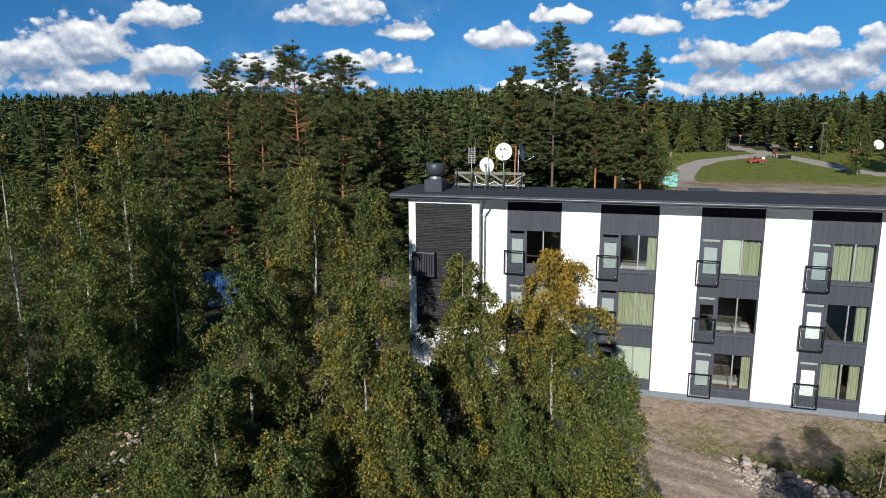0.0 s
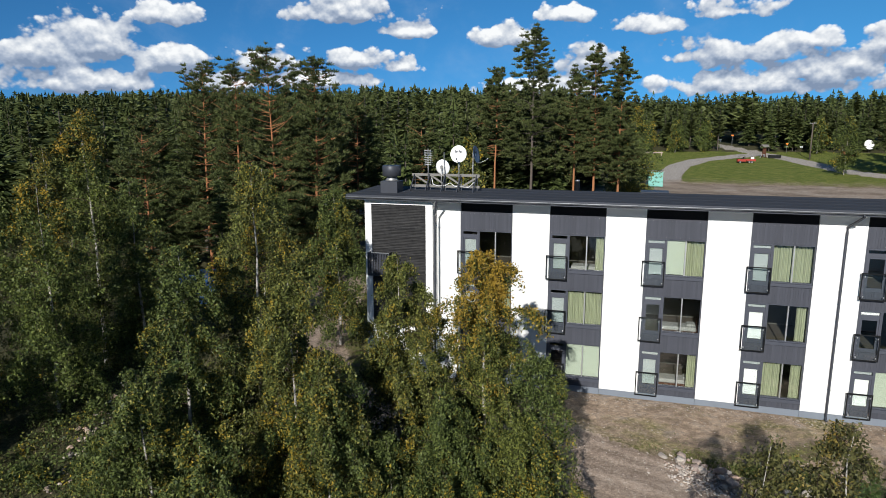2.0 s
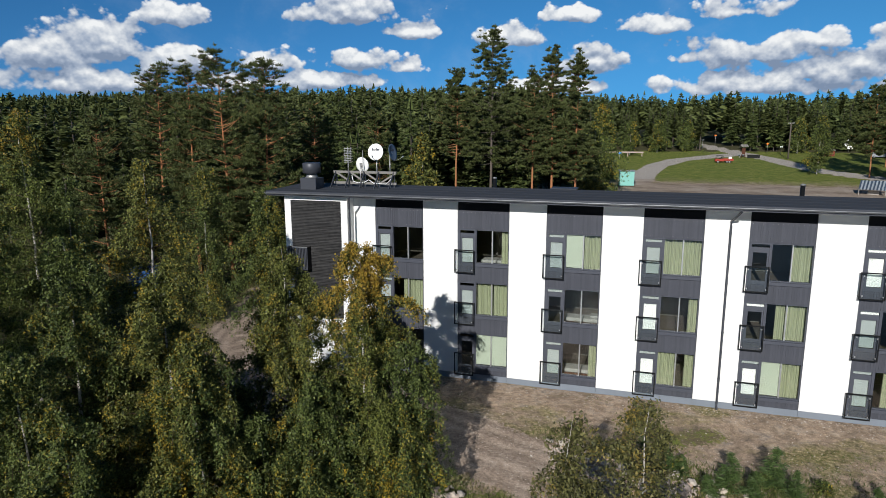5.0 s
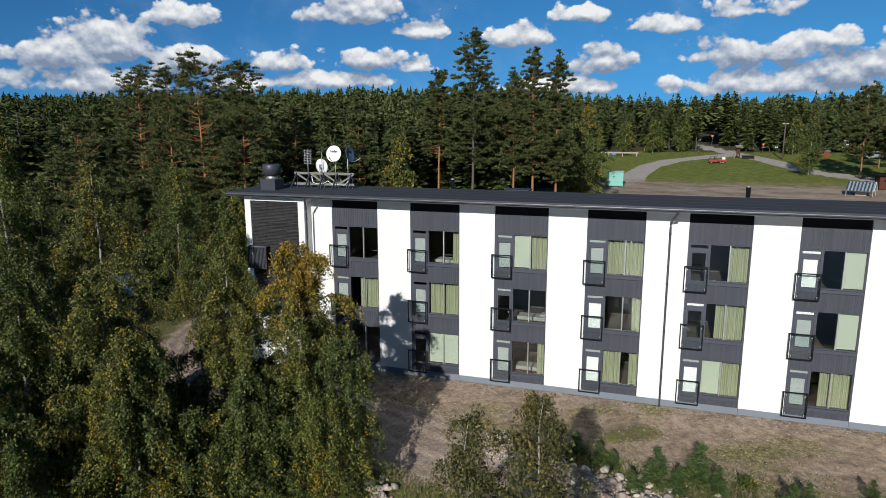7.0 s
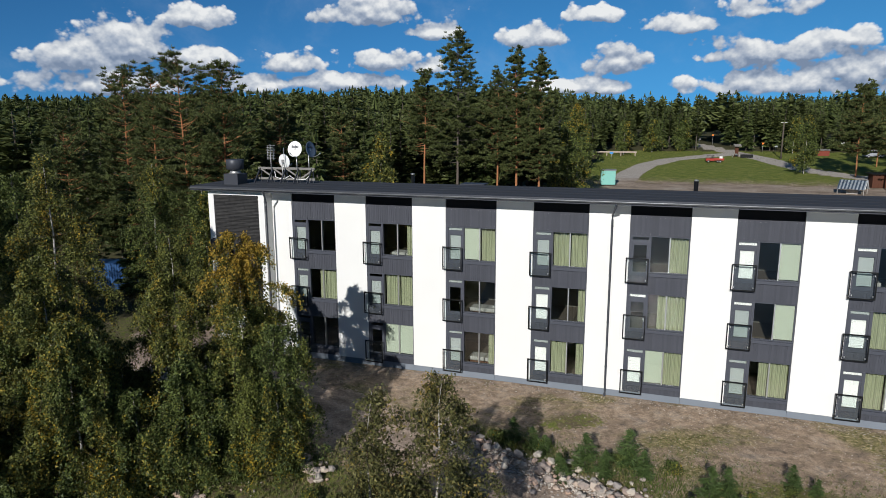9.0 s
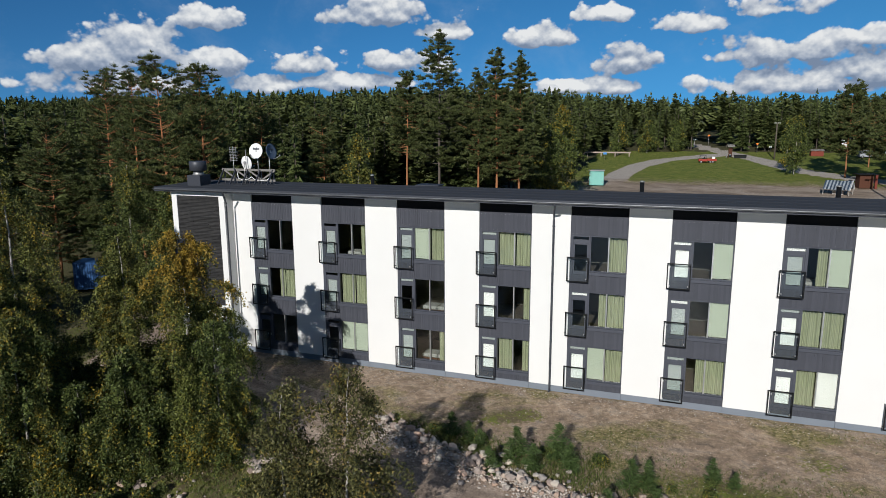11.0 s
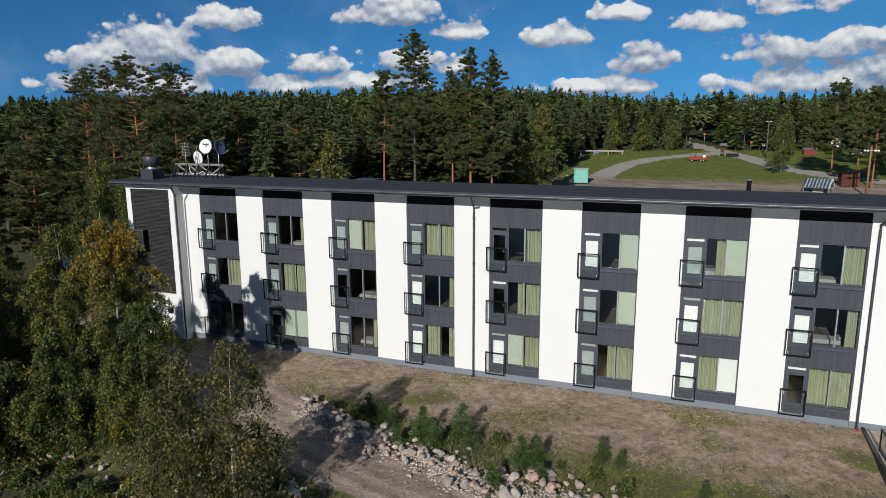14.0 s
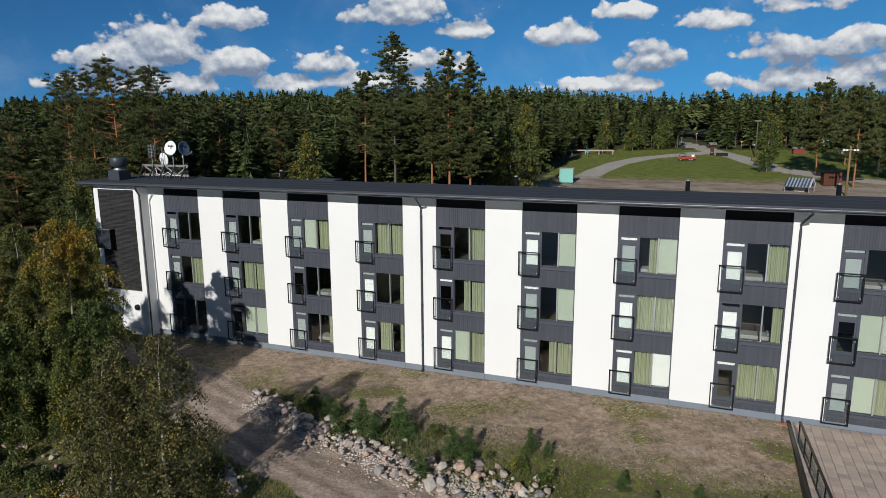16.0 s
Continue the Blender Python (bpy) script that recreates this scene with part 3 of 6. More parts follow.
def water_material():
    m = material("lake_water", (0.008, 0.014, 0.016), 0.07, other=(0.014, 0.02, 0.02), scale=0.3, fine=4, spec=0.5)
    nt = m.node_tree
    t, n, bn = nt.nodes.new("ShaderNodeTexCoord"), nt.nodes.new("ShaderNodeTexNoise"), nt.nodes.new("ShaderNodeBump")
    n.inputs["Scale"].default_value, n.inputs["Detail"].default_value = 2.6, 2
    bn.inputs["Strength"].default_value, bn.inputs["Distance"].default_value = 1.0, 0.055
    nt.links.new(t.outputs["Object"], n.inputs["Vector"])
    nt.links.new(n.outputs["Fac"], bn.inputs["Height"])
    nt.links.new(bn.outputs[0], nt.nodes["Principled BSDF"].inputs["Normal"])
    return m


M["water"] = water_material()
M["ground"] = ground_material()
gme = fast_mesh("ground", gverts, gfaces, "ground", True)
across = gme.attributes.new("across", "FLOAT", "POINT")
across.data.foreach_set("value", np.array([min(near_line(x, y, TRACK), 9.0) if -30 < x < 40 and -20 < y < 60 else 9.0 for x, y, _ in gverts], dtype=np.float32))
cov = gme.attributes.new("cover", "FLOAT_VECTOR", "POINT")
cov.data.foreach_set("vector", np.array([cover_at(x, y) for x, y, _ in gverts], dtype=np.float32).ravel())
tagged(new("ground", gme), "sandy yard with dry grass, gravel tracks and lawn", "ground", kind="structure")
lake = bmesh.new()
lake_v = [lake.verts.new(p) for p in ((-4, -17.5, -2.75), (-4, -160, -2.75), (120, -160, -2.75), (120, -17.5, -2.75))]
lake.faces.new(lake_v)
tagged(part("water", lake, "water"), "rippled lake along the shore below the house", "water", kind="structure")


# ---- apartment house ----
house = thing("apartment_building", "three-storey white rendered apartment house with slate-grey window bays", "building")
RIGHT = [-3.46, 1.36, 6.17, 11.0, 15.86, 20.73, 25.63, 30.45, 35.28, 40.1]  # right edge of each window bay
BAY, STOREY, TOP = 2.85, 2.935, 10.2
EAST, WEST, BACK = 41.6, -11.58, 10.6


def simple(name, mat, boxes, parent=house, label="", bevel=0.0):
    bm = bmesh.new()
    for b in boxes:
        box(bm, *b, bevel=bevel)
    return part(name, bm, mat, parent, label)


# white strips of the front between the bays
edges = [-7.65] + [v for r in RIGHT for v in (r - BAY, r)] + [EAST]
for a, b in zip(edges[::2], edges[1::2]):
    simple("white_wall_strip", "render", [(a, b, 0.0, 0.3, 0.34, TOP)])
simple("side_wall", "render", [(EAST - 0.3, EAST, 0.302, BACK, 0.0, 9.2)])
simple("back_wall", "render", [(WEST, EAST, BACK, BACK + 0.3, -0.3, 9.2)])
for a, b in zip([-7.6] + RIGHT[:-1], RIGHT):
    simple("plinth", "plinth", [(a + 0.006, b - 0.006, 0.025, 0.3, -0.8, 0.336)])
simple("plinth", "plinth", [(RIGHT[-1], EAST, 0.025, 0.3, -0.8, 0.336)])

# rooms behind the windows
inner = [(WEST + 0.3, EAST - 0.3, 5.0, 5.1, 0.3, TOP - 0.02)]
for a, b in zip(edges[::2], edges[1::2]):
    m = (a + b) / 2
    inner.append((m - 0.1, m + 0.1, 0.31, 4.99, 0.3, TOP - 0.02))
simple("room_partition", "inside", inner, label="partition walls with the rooms' dimness put into their colour")
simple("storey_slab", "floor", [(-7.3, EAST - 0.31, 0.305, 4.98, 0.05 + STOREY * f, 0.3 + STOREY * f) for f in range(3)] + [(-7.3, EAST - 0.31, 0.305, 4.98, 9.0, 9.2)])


def to_mesh(bm, name, mat):
    me = bpy.data.meshes.new(name)
    bm.to_mesh(me)
    bm.free()
    me.materials.append(M[mat])
    return me


def screw_row():
    """Small screw heads along the top and the foot of the upper boards."""
    bm = bmesh.new()
    for z in (8.66, 9.48):
        for i in range(13):
            box(bm, 0.11 + i * 0.218 - 0.007, 0.11 + i * 0.218 + 0.007, 0.028, 0.034, z - 0.007, z + 0.007)
    return bm


def board_panel(width, z0, z1):
    """Upright boards with open joints on a backing."""
    bm = bmesh.new()
    n = round(width / 0.115)
    w = width / n
    box(bm, 0, width, 0.05, 0.27, z0, z1)
    for i in range(n):
        box(bm, i * w + 0.0035, (i + 1) * w - 0.0035, 0.032 + 0.004 * random.random(), 0.049, z0, z1)
    me = bpy.data.meshes.new("board_panel")
    bm.to_mesh(me)
    bm.free()
    me.materials.append(M["panel"])
    return me


PANELS = [(board_panel(BAY - 0.006, a, b)) for a, b in ((0.342, 0.655), (2.705, 3.585), (5.64, 6.52), (8.575, 9.58))]
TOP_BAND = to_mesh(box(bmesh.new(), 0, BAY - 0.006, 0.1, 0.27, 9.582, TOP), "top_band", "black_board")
SCREWS = to_mesh(screw_row(), "screw_row", "steel")


def rect_frame(bm, x0, x1, z0, z1, w, y0, y1):
    box(bm, x0, x1, y0, y1, z0, z0 + w)
    box(bm, x0, x1, y0, y1, z1 - w, z1)
    box(bm, x0, x0 + w, y0, y1, z0 + w, z1 - w)
    box(bm, x1 - w, x1, y0, y1, z0 + w, z1 - w)
    return bm


def window_meshes():
    bm = rect_frame(bmesh.new(), 0.93, 2.77, 0.82, 2.7, 0.05, 0.06, 0.24)
    frame_me = to_mesh(bm, "window", "frame")
    mull = to_mesh(box(bmesh.new(), 1.825, 1.885, 0.05, 0.2, 0.871, 2.649), "mullion", "alu")
    sill = to_mesh(box(bmesh.new(), 0.93, 2.772, -0.035, 0.2, 0.66, 0.815, 0.01), "sill", "frame")
    panes = [to_mesh(box(bmesh.new(), a, b, 0.13, 0.136, 0.872, 2.648), "pane", "pane") for a, b in ((0.982, 1.822), (1.888, 2.718))]
    return frame_me, mull, sill, panes


def door_meshes():
    bm = rect_frame(bmesh.new(), 0.005, 0.925, 0.345, 2.7, 0.07, 0.05, 0.24)
    box(bm, 0.076, 0.854, 0.07, 0.22, 2.3, 2.47)
    box(bm, 0.855, 0.9, 0.045, 0.05, 0.4, 2.65)
    frame_me = to_mesh(bm, "balcony_door", "frame")
    leaf = rect_frame(bmesh.new(), 0.08, 0.85, 0.42, 2.295, 0.075, 0.075, 0.15)
    box(leaf, 0.156, 0.774, 0.085, 0.14, 0.496, 0.84)
    glass = to_mesh(box(bmesh.new(), 0.157, 0.773, 0.11, 0.116, 0.842, 2.218), "door_glass", "door_pane")
    fan = to_mesh(box(bmesh.new(), 0.078, 0.852, 0.11, 0.116, 2.472, 2.628), "transom_glass", "door_pane")
    handle = beam(bmesh.new(), (0.81, 0.06, 1.36), (0.81, 0.06, 1.22), 0.022)
    return frame_me, to_mesh(leaf, "door_leaf", "frame"), glass, fan, to_mesh(handle, "door_handle", "alu")


def railing_meshes():
    x0, x1, z0, z1 = -0.19, 0.91, 0.31, 1.6
    bm = rect_frame(bmesh.new(), x0, x1, z0, z1, 0.052, -0.245, -0.195)
    for z in (z0 + 0.12, z1 - 0.1):
        for x in (x0 + 0.02, x1 - 0.02):
            beam(bm, (x, -0.2, z), (x, 0.035 if x > 0 else 0.004, z), 0.035)
    pane = to_mesh(box(bmesh.new(), x0 + 0.13, x1 - 0.09, -0.226, -0.216, z0 + 0.06, z1 - 0.06), "glass_pane", "rail_glass")
    clip = bmesh.new()
    box(clip, -0.022, 0.022, -0.25, -0.205, -0.035, 0.035, 0.006)
    return to_mesh(bm, "balcony_railing", "black"), pane, to_mesh(clip, "clip", "alu"), [(x, z) for x in (x0 + 0.15, x1 - 0.11) for z in (z0 + 0.17, z1 - 0.17)]


def child(name, me, parent, x=0.0, z=0.0, y=0.0, label="", shadow=True):
    ob = new(name, me)
    ob.parent, ob.location = parent, (x, y, z)
    ob.visible_shadow = shadow
    return tagged(ob, label)


WIN, DOOR, RAIL = window_meshes(), door_meshes(), railing_meshes()


def pleated(width, z0, z1, deep=0.07):
    """A hanging curtain with soft pleats."""
    n = max(8, round(width / 0.02))
    vs, fs = [], []
    ph = random.random() * 6
    for i in range(n + 1):
        x = width * i / n
        for j, z in enumerate((z0, (z0 + z1) / 2, z1)):
            a = (0.6, 0.85, 1.0)[j]
            vs.append((x + 0.008 * math.sin(3.1 * i + ph), 0.42 + deep * a * (0.7 * math.sin(x * 44 + ph + 1.5 * math.sin(x * 7 + ph)) + 0.45 * math.sin(x * 17 + 2 * ph)), z))
    for i in range(n):
        for j in range(2):
            fs.append((i * 3 + j, i * 3 + 3 + j, i * 3 + 4 + j, i * 3 + 1 + j))
    me = fast_mesh("curtain", vs, fs, "curtain", True)
    return me


CURTAIN_FULL, CURTAIN_HALF = [pleated(0.86, 0.42, 2.66) for _ in range(3)], [pleated(0.42, 0.42, 2.66) for _ in range(3)]
BLIND_ME = {k: to_mesh(box(bmesh.new(), 0.985, 1.82, 0.2, 0.204, 0.9, 2.645), "roller_blind", v) for k, v in (("B", "blind"), ("W", "white_blind"))}
DOOR_BLIND = {k: (to_mesh(box(bmesh.new(), 0.16, 0.77, 0.16, 0.163, 0.86, 2.2), "door_blind", v), to_mesh(box(bmesh.new(), 0.08, 0.85, 0.16, 0.163, 2.475, 2.625), "door_blind", v)) for k, v in (("W", "white_blind"), ("G", "grey_blind"))}

# for each bay, from the ground up: door, transom, left pane, right pane (W white blind, G grey blind, B pale blind, C curtain, c half a curtain, D bare)
ROOMS = [
    ("DDDD", "GGcC", "GDDD"), ("DDBB", "GDCC", "GDDc"), ("GGDc", "DGDD", "GGBC"), ("WGCc", "WGDc", "GGCC"), ("WGBC", "DWcC", "DDDC"),
    ("GGcC", "GWDB", "WWDB"), ("WWCW", "WGCC", "GWcB"), ("DWCC", "WDDc", "WWDC"), ("GGBC", "DGBB", "GGDD"), ("WWCC", "GGCC", "WWDC"),
]
for k, right in enumerate(RIGHT):
    left = right - BAY
    for me in PANELS:
        tagged(child("board_panel", me, house, left + 0.003), kind="stuff")
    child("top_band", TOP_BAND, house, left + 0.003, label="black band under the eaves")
    tagged(child("screw_row", SCREWS, house, left + 0.003), kind="stuff")
    part("jamb", box(bmesh.new(), left + 0.002, left + 0.073, 0.06, 0.28, 0.345, 8.57), "frame", house)
    for f in range(3):
        z = STOREY * f
        left = right - BAY + 0.07
        w = child("window", WIN[0], house, left, z)
        child("mullion", WIN[1], w, label="pale aluminium mullion")
        child("sill", WIN[2], w)
        for p in WIN[3]:
            child("pane", p, w, shadow=False)
        d = child("balcony_door", DOOR[0], house, left, z)
        leaf_ob = child("door_leaf", DOOR[1], d)
        child("door_glass", DOOR[2], d, shadow=False)
        child("transom_glass", DOOR[3], d, shadow=False)
        child("door_handle", DOOR[4], d, label="small aluminium handle")
        r = child("balcony_railing", RAIL[0], house, left, z)
        child("glass_pane", RAIL[1], r, shadow=False)
        for cx, cz in RAIL[3]:
            child("clip", RAIL[2], r, cx, cz)
        dk, tk, lk, rk = ROOMS[k][f]
        for kind_, idx in ((dk, 0), (tk, 1)):
            if kind_ in DOOR_BLIND:
                tagged(child("door_blind", DOOR_BLIND[kind_][idx], None, left, z), "closed white blind in a balcony door" if kind_ == "W" else "closed grey blind in a balcony door", "blind", "door blinds")
        for side, kind_ in ((0, lk), (1, rk)):
            off = side * 0.905
            if kind_ in "BW":
                tagged(child("roller_blind", BLIND_ME[kind_], None, left + off, z), "lowered pale green roller blind in a window" if kind_ == "B" else "lowered white roller blind in a window", "blind", "roller blinds")
            elif kind_ == "C":
                tagged(child("curtain", CURTAIN_FULL[(k + f + side) % 3], None, left + 0.97 + off, z), "drawn pale green pleated curtain in a window", "curtain", "window curtains")
            elif kind_ == "c":
                tagged(child("curtain", CURTAIN_HALF[(k + f) % 3], None, left + (1.42 if side == 0 else 2.3), z), "pale green pleated curtain gathered to one side", "curtain", "window curtains")


def make_bed(x, z):
    b = thing("bed", "single bed with white bedding by the window", "bed", pose(x, 1.6, z), "beds")
    simple("bed_frame", "brown_wood", [(-0.95, 0.95, -0.45, 0.45, 0.12, 0.3), (0.9, 0.95, -0.45, 0.45, 0.3, 0.75)] + [(x0, x0 + 0.07, y0, y0 + 0.07, 0.0, 0.12) for x0 in (-0.94, 0.86) for y0 in (-0.44, 0.37)], b)
    simple("mattress", "bedding", [(-0.93, 0.89, -0.44, 0.44, 0.3, 0.52)], b, bevel=0.05)
    simple("pillow", "bedding", [(0.4, 0.86, -0.33, 0.33, 0.522, 0.66)], b, bevel=0.06)
    return b


for k, f in ((1, 2), (2, 1), (2, 0), (6, 2), (7, 2), (7, 1), (8, 2)):
    make_bed(RIGHT[k] - 0.95, 0.3 + STOREY * f)

# gable-end block with black slatted cladding
BX0, BX1, BY = WEST, -7.65, -0.8
simple("end_wall", "render", [(BX0, -11.19, BY, BY + 0.3, 3.1, TOP), (-8.05, BX1, BY, BY + 0.3, 3.1, TOP), (BX0, BX1, BY, BY + 0.3, 2.7, 3.099),
                              (BX0, -10.55, BY, BY + 0.3, -0.4, 2.699), (-8.4, BX1, BY, BY + 0.3, -0.4, 2.699), (-10.549, -8.401, BY, BY + 0.3, -0.4, 0.44),
                              (-11.188, -8.052, BY, BY + 0.3, 9.93, TOP)])
simple("end_wall", "render", [(BX1 - 0.3, BX1, BY + 0.302, -0.002, -0.4, TOP), (BX0, BX0 + 0.3, BY + 0.302, BACK - 0.002, -0.4, 9.2)])
simple("end_wall_backing", "slats", [(-11.188, -8.052, BY + 0.1, BY + 0.3, 3.1, 9.928)])
bm = bmesh.new()
z = 3.12
while z < 9.86:
    h = 0.062 + 0.02 * random.random()
    x = -11.187
    while x < -8.06:
        x2 = min(x + random.uniform(0.7, 1.9), -8.054)
        yy = BY + 0.02 + 0.022 * random.random()
        box(bm, x, x2 - 0.004, yy, BY + 0.098, z, min(z + h, 9.925))
        x = x2
    z += h + 0.016
part("slat_cladding", bm, "slats", house, "rough black horizontal slats")
for i in range(4):
    w = 2.146 / 4
    d = simple("service_door", "render", [(-10.548 + i * w + 0.006, -10.548 + (i + 1) * w - 0.006, BY + 0.12, BY + 0.18, 0.442, 2.697)], label="white service door")
    simple("door_seam", "plinth", [(-10.548 + (i + 1) * w - 0.006, -10.548 + (i + 1) * w + 0.006, BY + 0.14, BY + 0.19, 0.442, 2.697)], d)
lampw = bmesh.new()
tube(lampw, [(-8.7, BY + 0.12, 1.93), (-8.7, BY - 0.02, 1.93), (-8.7, BY - 0.08, 1.93)], [0.2, 0.2, 0.12], 16)
part("round_wall_vent", lampw, "black", house, "round black wall vent")

grille = child("louvred_balcony", to_mesh(rect_frame(bmesh.new(), 0, 1.28, 0, 1.3, 0.05, -0.42, -0.37), "louvred_balcony", "duct"), house, -11.3, 5.97, BY, "grey barred balcony front")
part("side_panel", box(bmesh.new(), 1.23, 1.279, -0.368, 0.03, 0.0, 1.3), "black", grille)
part("side_panel", box(bmesh.new(), 0.001, 0.05, -0.368, 0.0, 0.0, 1.3), "black", grille)
part("base_panel", box(bmesh.new(), 0.052, 1.228, -0.36, 0.02, 0.0, 0.05), "duct", grille)
bar_me = to_mesh(box(bmesh.new(), -0.028, 0.028, -0.41, -0.39, 0.05, 1.25), "bar", "duct")
for i in range(12):
    child("bar", bar_me, grille, 0.12 + i * 0.095)
part("white_cap", box(bmesh.new(), 0.3, 1.28, -0.425, -0.36, 1.302, 1.325), "alu", grille)

# roof
RX0, RX1, RY0, RIDGE, RY1 = -12.45, 42.5, -1.25, 3.2, 11.6


def prism(name, mat, prof, x0, x1, label=""):
    bm = bmesh.new()
    a, b = ([bm.verts.new((x, y, z)) for y, z in prof] for x in (x0, x1))
    n = len(prof)
    for i in range(n):
        bm.faces.new((a[i], a[(i + 1) % n], b[(i + 1) % n], b[i]))
    bm.faces.new(a[::-1])
    bm.faces.new(b)
    bmesh.ops.recalc_face_normals(bm, faces=bm.faces)
    return part(name, bm, mat, house, label)


prism("roof", "felt", [(RY0, 10.3), (RY0, 10.44), (RIDGE, 10.55), (RY1, 9.3), (RY1, 9.15), (RIDGE, 10.4)], RX0, RX1, "dark grey felt roof with a shallow pitch")
# underside out of view, white to brighten the wall top below the eaves
prism("soffit", "bounce_white", [(RY0 + 0.03, 10.205), (RY0 + 0.03, 10.298), (RIDGE, 10.398), (RY1 - 0.03, 9.148), (RY1 - 0.03, 9.1), (RIDGE, 10.3)], RX0 + 0.04, RX1 - 0.04)
simple("fascia", "duct", [(RX0 - 0.004, RX1 + 0.004, RY0 - 0.028, RY0 - 0.002, 10.2, 10.46)], label="dark sheet-metal fascia")
simple("verge_trim", "fascia", [(RX0 - 0.03, RX0 - 0.006, RY0, RIDGE, 10.24, 10.47)])
n, y0, z0, r = 10, RY0 - 0.1, 10.36, 0.075
prof = [(y0 + r * math.cos(math.pi + math.pi * i / n), z0 + r * math.sin(math.pi + math.pi * i / n)) for i in range(n + 1)]
prof += [(y0 + (r - 0.012) * math.cos(math.tau - math.pi * i / n), z0 + (r - 0.012) * math.sin(math.tau - math.pi * i / n)) for i in range(n + 1)]
prism("gutter", "gutter", prof, RX0, RX1, "grey half-round gutter")
for i, yy in enumerate((-0.3, 0.7, 1.7, 2.7)):
    zz = 10.44 + (yy - RY0) * 0.11 / (RIDGE - RY0)
    simple("felt_seam", "felt", [(RX0 + 0.02, RX1 - 0.02, yy, yy + 0.06, zz - 0.02, zz + 0.009)])


def downpipe(x, y, foot):
    bm = bmesh.new()
    tube(bm, [(x + 0.25, RY0 - 0.1, 10.33), (x + 0.25, RY0 - 0.1, 10.18), (x, y, 9.55), (x, y, 9.3), (x, y, foot + 0.3), (x, y - 0.05, foot + 0.12), (x, y - 0.2, foot + 0.06)], 0.055, 10)
    p = part("downpipe", bm, "duct", house, "dark grey round downpipe")
    for z in (1.6, 4.0, 6.5, 9.0):
        cl = bmesh.new()
        tube(cl, [(x, y, z - 0.02), (x, y, z + 0.02)], 0.07, 10)
        beam(cl, (x, y, z), (x, 0.0 if y > -0.5 else BY, z), 0.02)
        part("bracket", cl, "duct", p)


downpipe(12.15, -0.1, 0.0)
downpipe(30.75, -0.1, 0.05)
downpipe(-7.53, -0.78, -0.05)
pot = bmesh.new()
tube(pot, [(30.75, -0.3, -0.35), (30.75, -0.3, 0.02), (30.75, -0.3, 0.06)], [0.17, 0.2, 0.2], 16)
tagged(part("drain_pot", pot, "clay"), "terracotta drain ring below a downpipe", "drain")

for x in (-0.6, 16.13, 25.78, 32.95):
    fl = thing("roof_flue", "black ventilation pipe with pale cap on the roof", "flue", pose(x, 5.1, 10.25), "roof flues")
    bm = bmesh.new()
    tube(bm, [(0, 0, 0), (0, 0, 0.06), (0, 0, 0.061), (0, 0, 0.66)], [0.2, 0.16, 0.12, 0.12], 14)
    part("pipe", bm, "black", fl)
    bm = bmesh.new()
    tube(bm, [(0, 0, 0.661), (0, 0, 0.72), (0, 0, 0.75)], [0.13, 0.13, 0.06], 14)
    part("cap", bm, "steel", fl)
hat = thing("roof_hatch", "low dark roof hatch", "hatch", pose(3.7, 4.2, 10.36))
simple("kerb", "duct", [(-0.7, 0.7, -0.5, 0.5, 0, 0.12)], hat)
simple("lid", "duct", [(-0.75, 0.75, -0.55, 0.55, 0.122, 0.19)], hat, bevel=0.02)

# roof ventilator
ven = thing("roof_ventilator", "dark grey roof ventilator with a round drum on a square shaft", "ventilator", pose(-10.42, 0.42, 10.44))
simple("shaft", "duct", [(-0.5, 0.5, -0.5, 0.5, 0.0, 0.68)], ven, bevel=0.02)
bm = bmesh.new()
tube(bm, [(0, 0, 0.681), (0, 0, 0.78), (0, 0, 0.94)], [0.4, 0.3, 0.3], 24)
part("neck", bm, "steel", ven, "bare galvanised neck")
bm = bmesh.new()
tube(bm, [(0, 0, 0.93), (0, 0, 0.95), (0, 0, 1.5), (0, 0, 1.53)], [0.46, 0.52, 0.52, 0.49], 32)
part("drum", bm, "duct", ven)

# aerial frame with dishes
fr = thing("lattice_stand", "weathered timber lattice frame on the roof that carries the aerials", "frame", pose(-7.7, 1.8, 10.44))
for z in (0.94, 0.3):
    part("rail", beam(bmesh.new(), (-2.0, 0, z), (2.0, 0, z), 0.06, 0.14), "old_timber", fr)
for i in range(4):
    a, b = (-1.78 + i * 0.94, -0.86 + i * 0.94)
    za, zb = (0.9, 0.34) if i < 3 else (0.34, 0.9)
    part("diagonal", beam(bmesh.new(), (a, -0.05, za), (b, -0.05, zb), 0.04, 0.1), "old_timber", fr)
for i in range(5):
    x = -1.84 + i * 0.92
    part("support_leg", beam(bmesh.new(), (x, -0.02, 0.95), (x - 0.1, -0.62, 0.0), 0.05, 0.09), "duct", fr)
    part("post", beam(bmesh.new(), (x, 0.07, 0.0), (x, 0.07, 1.0), 0.06), "duct", fr)


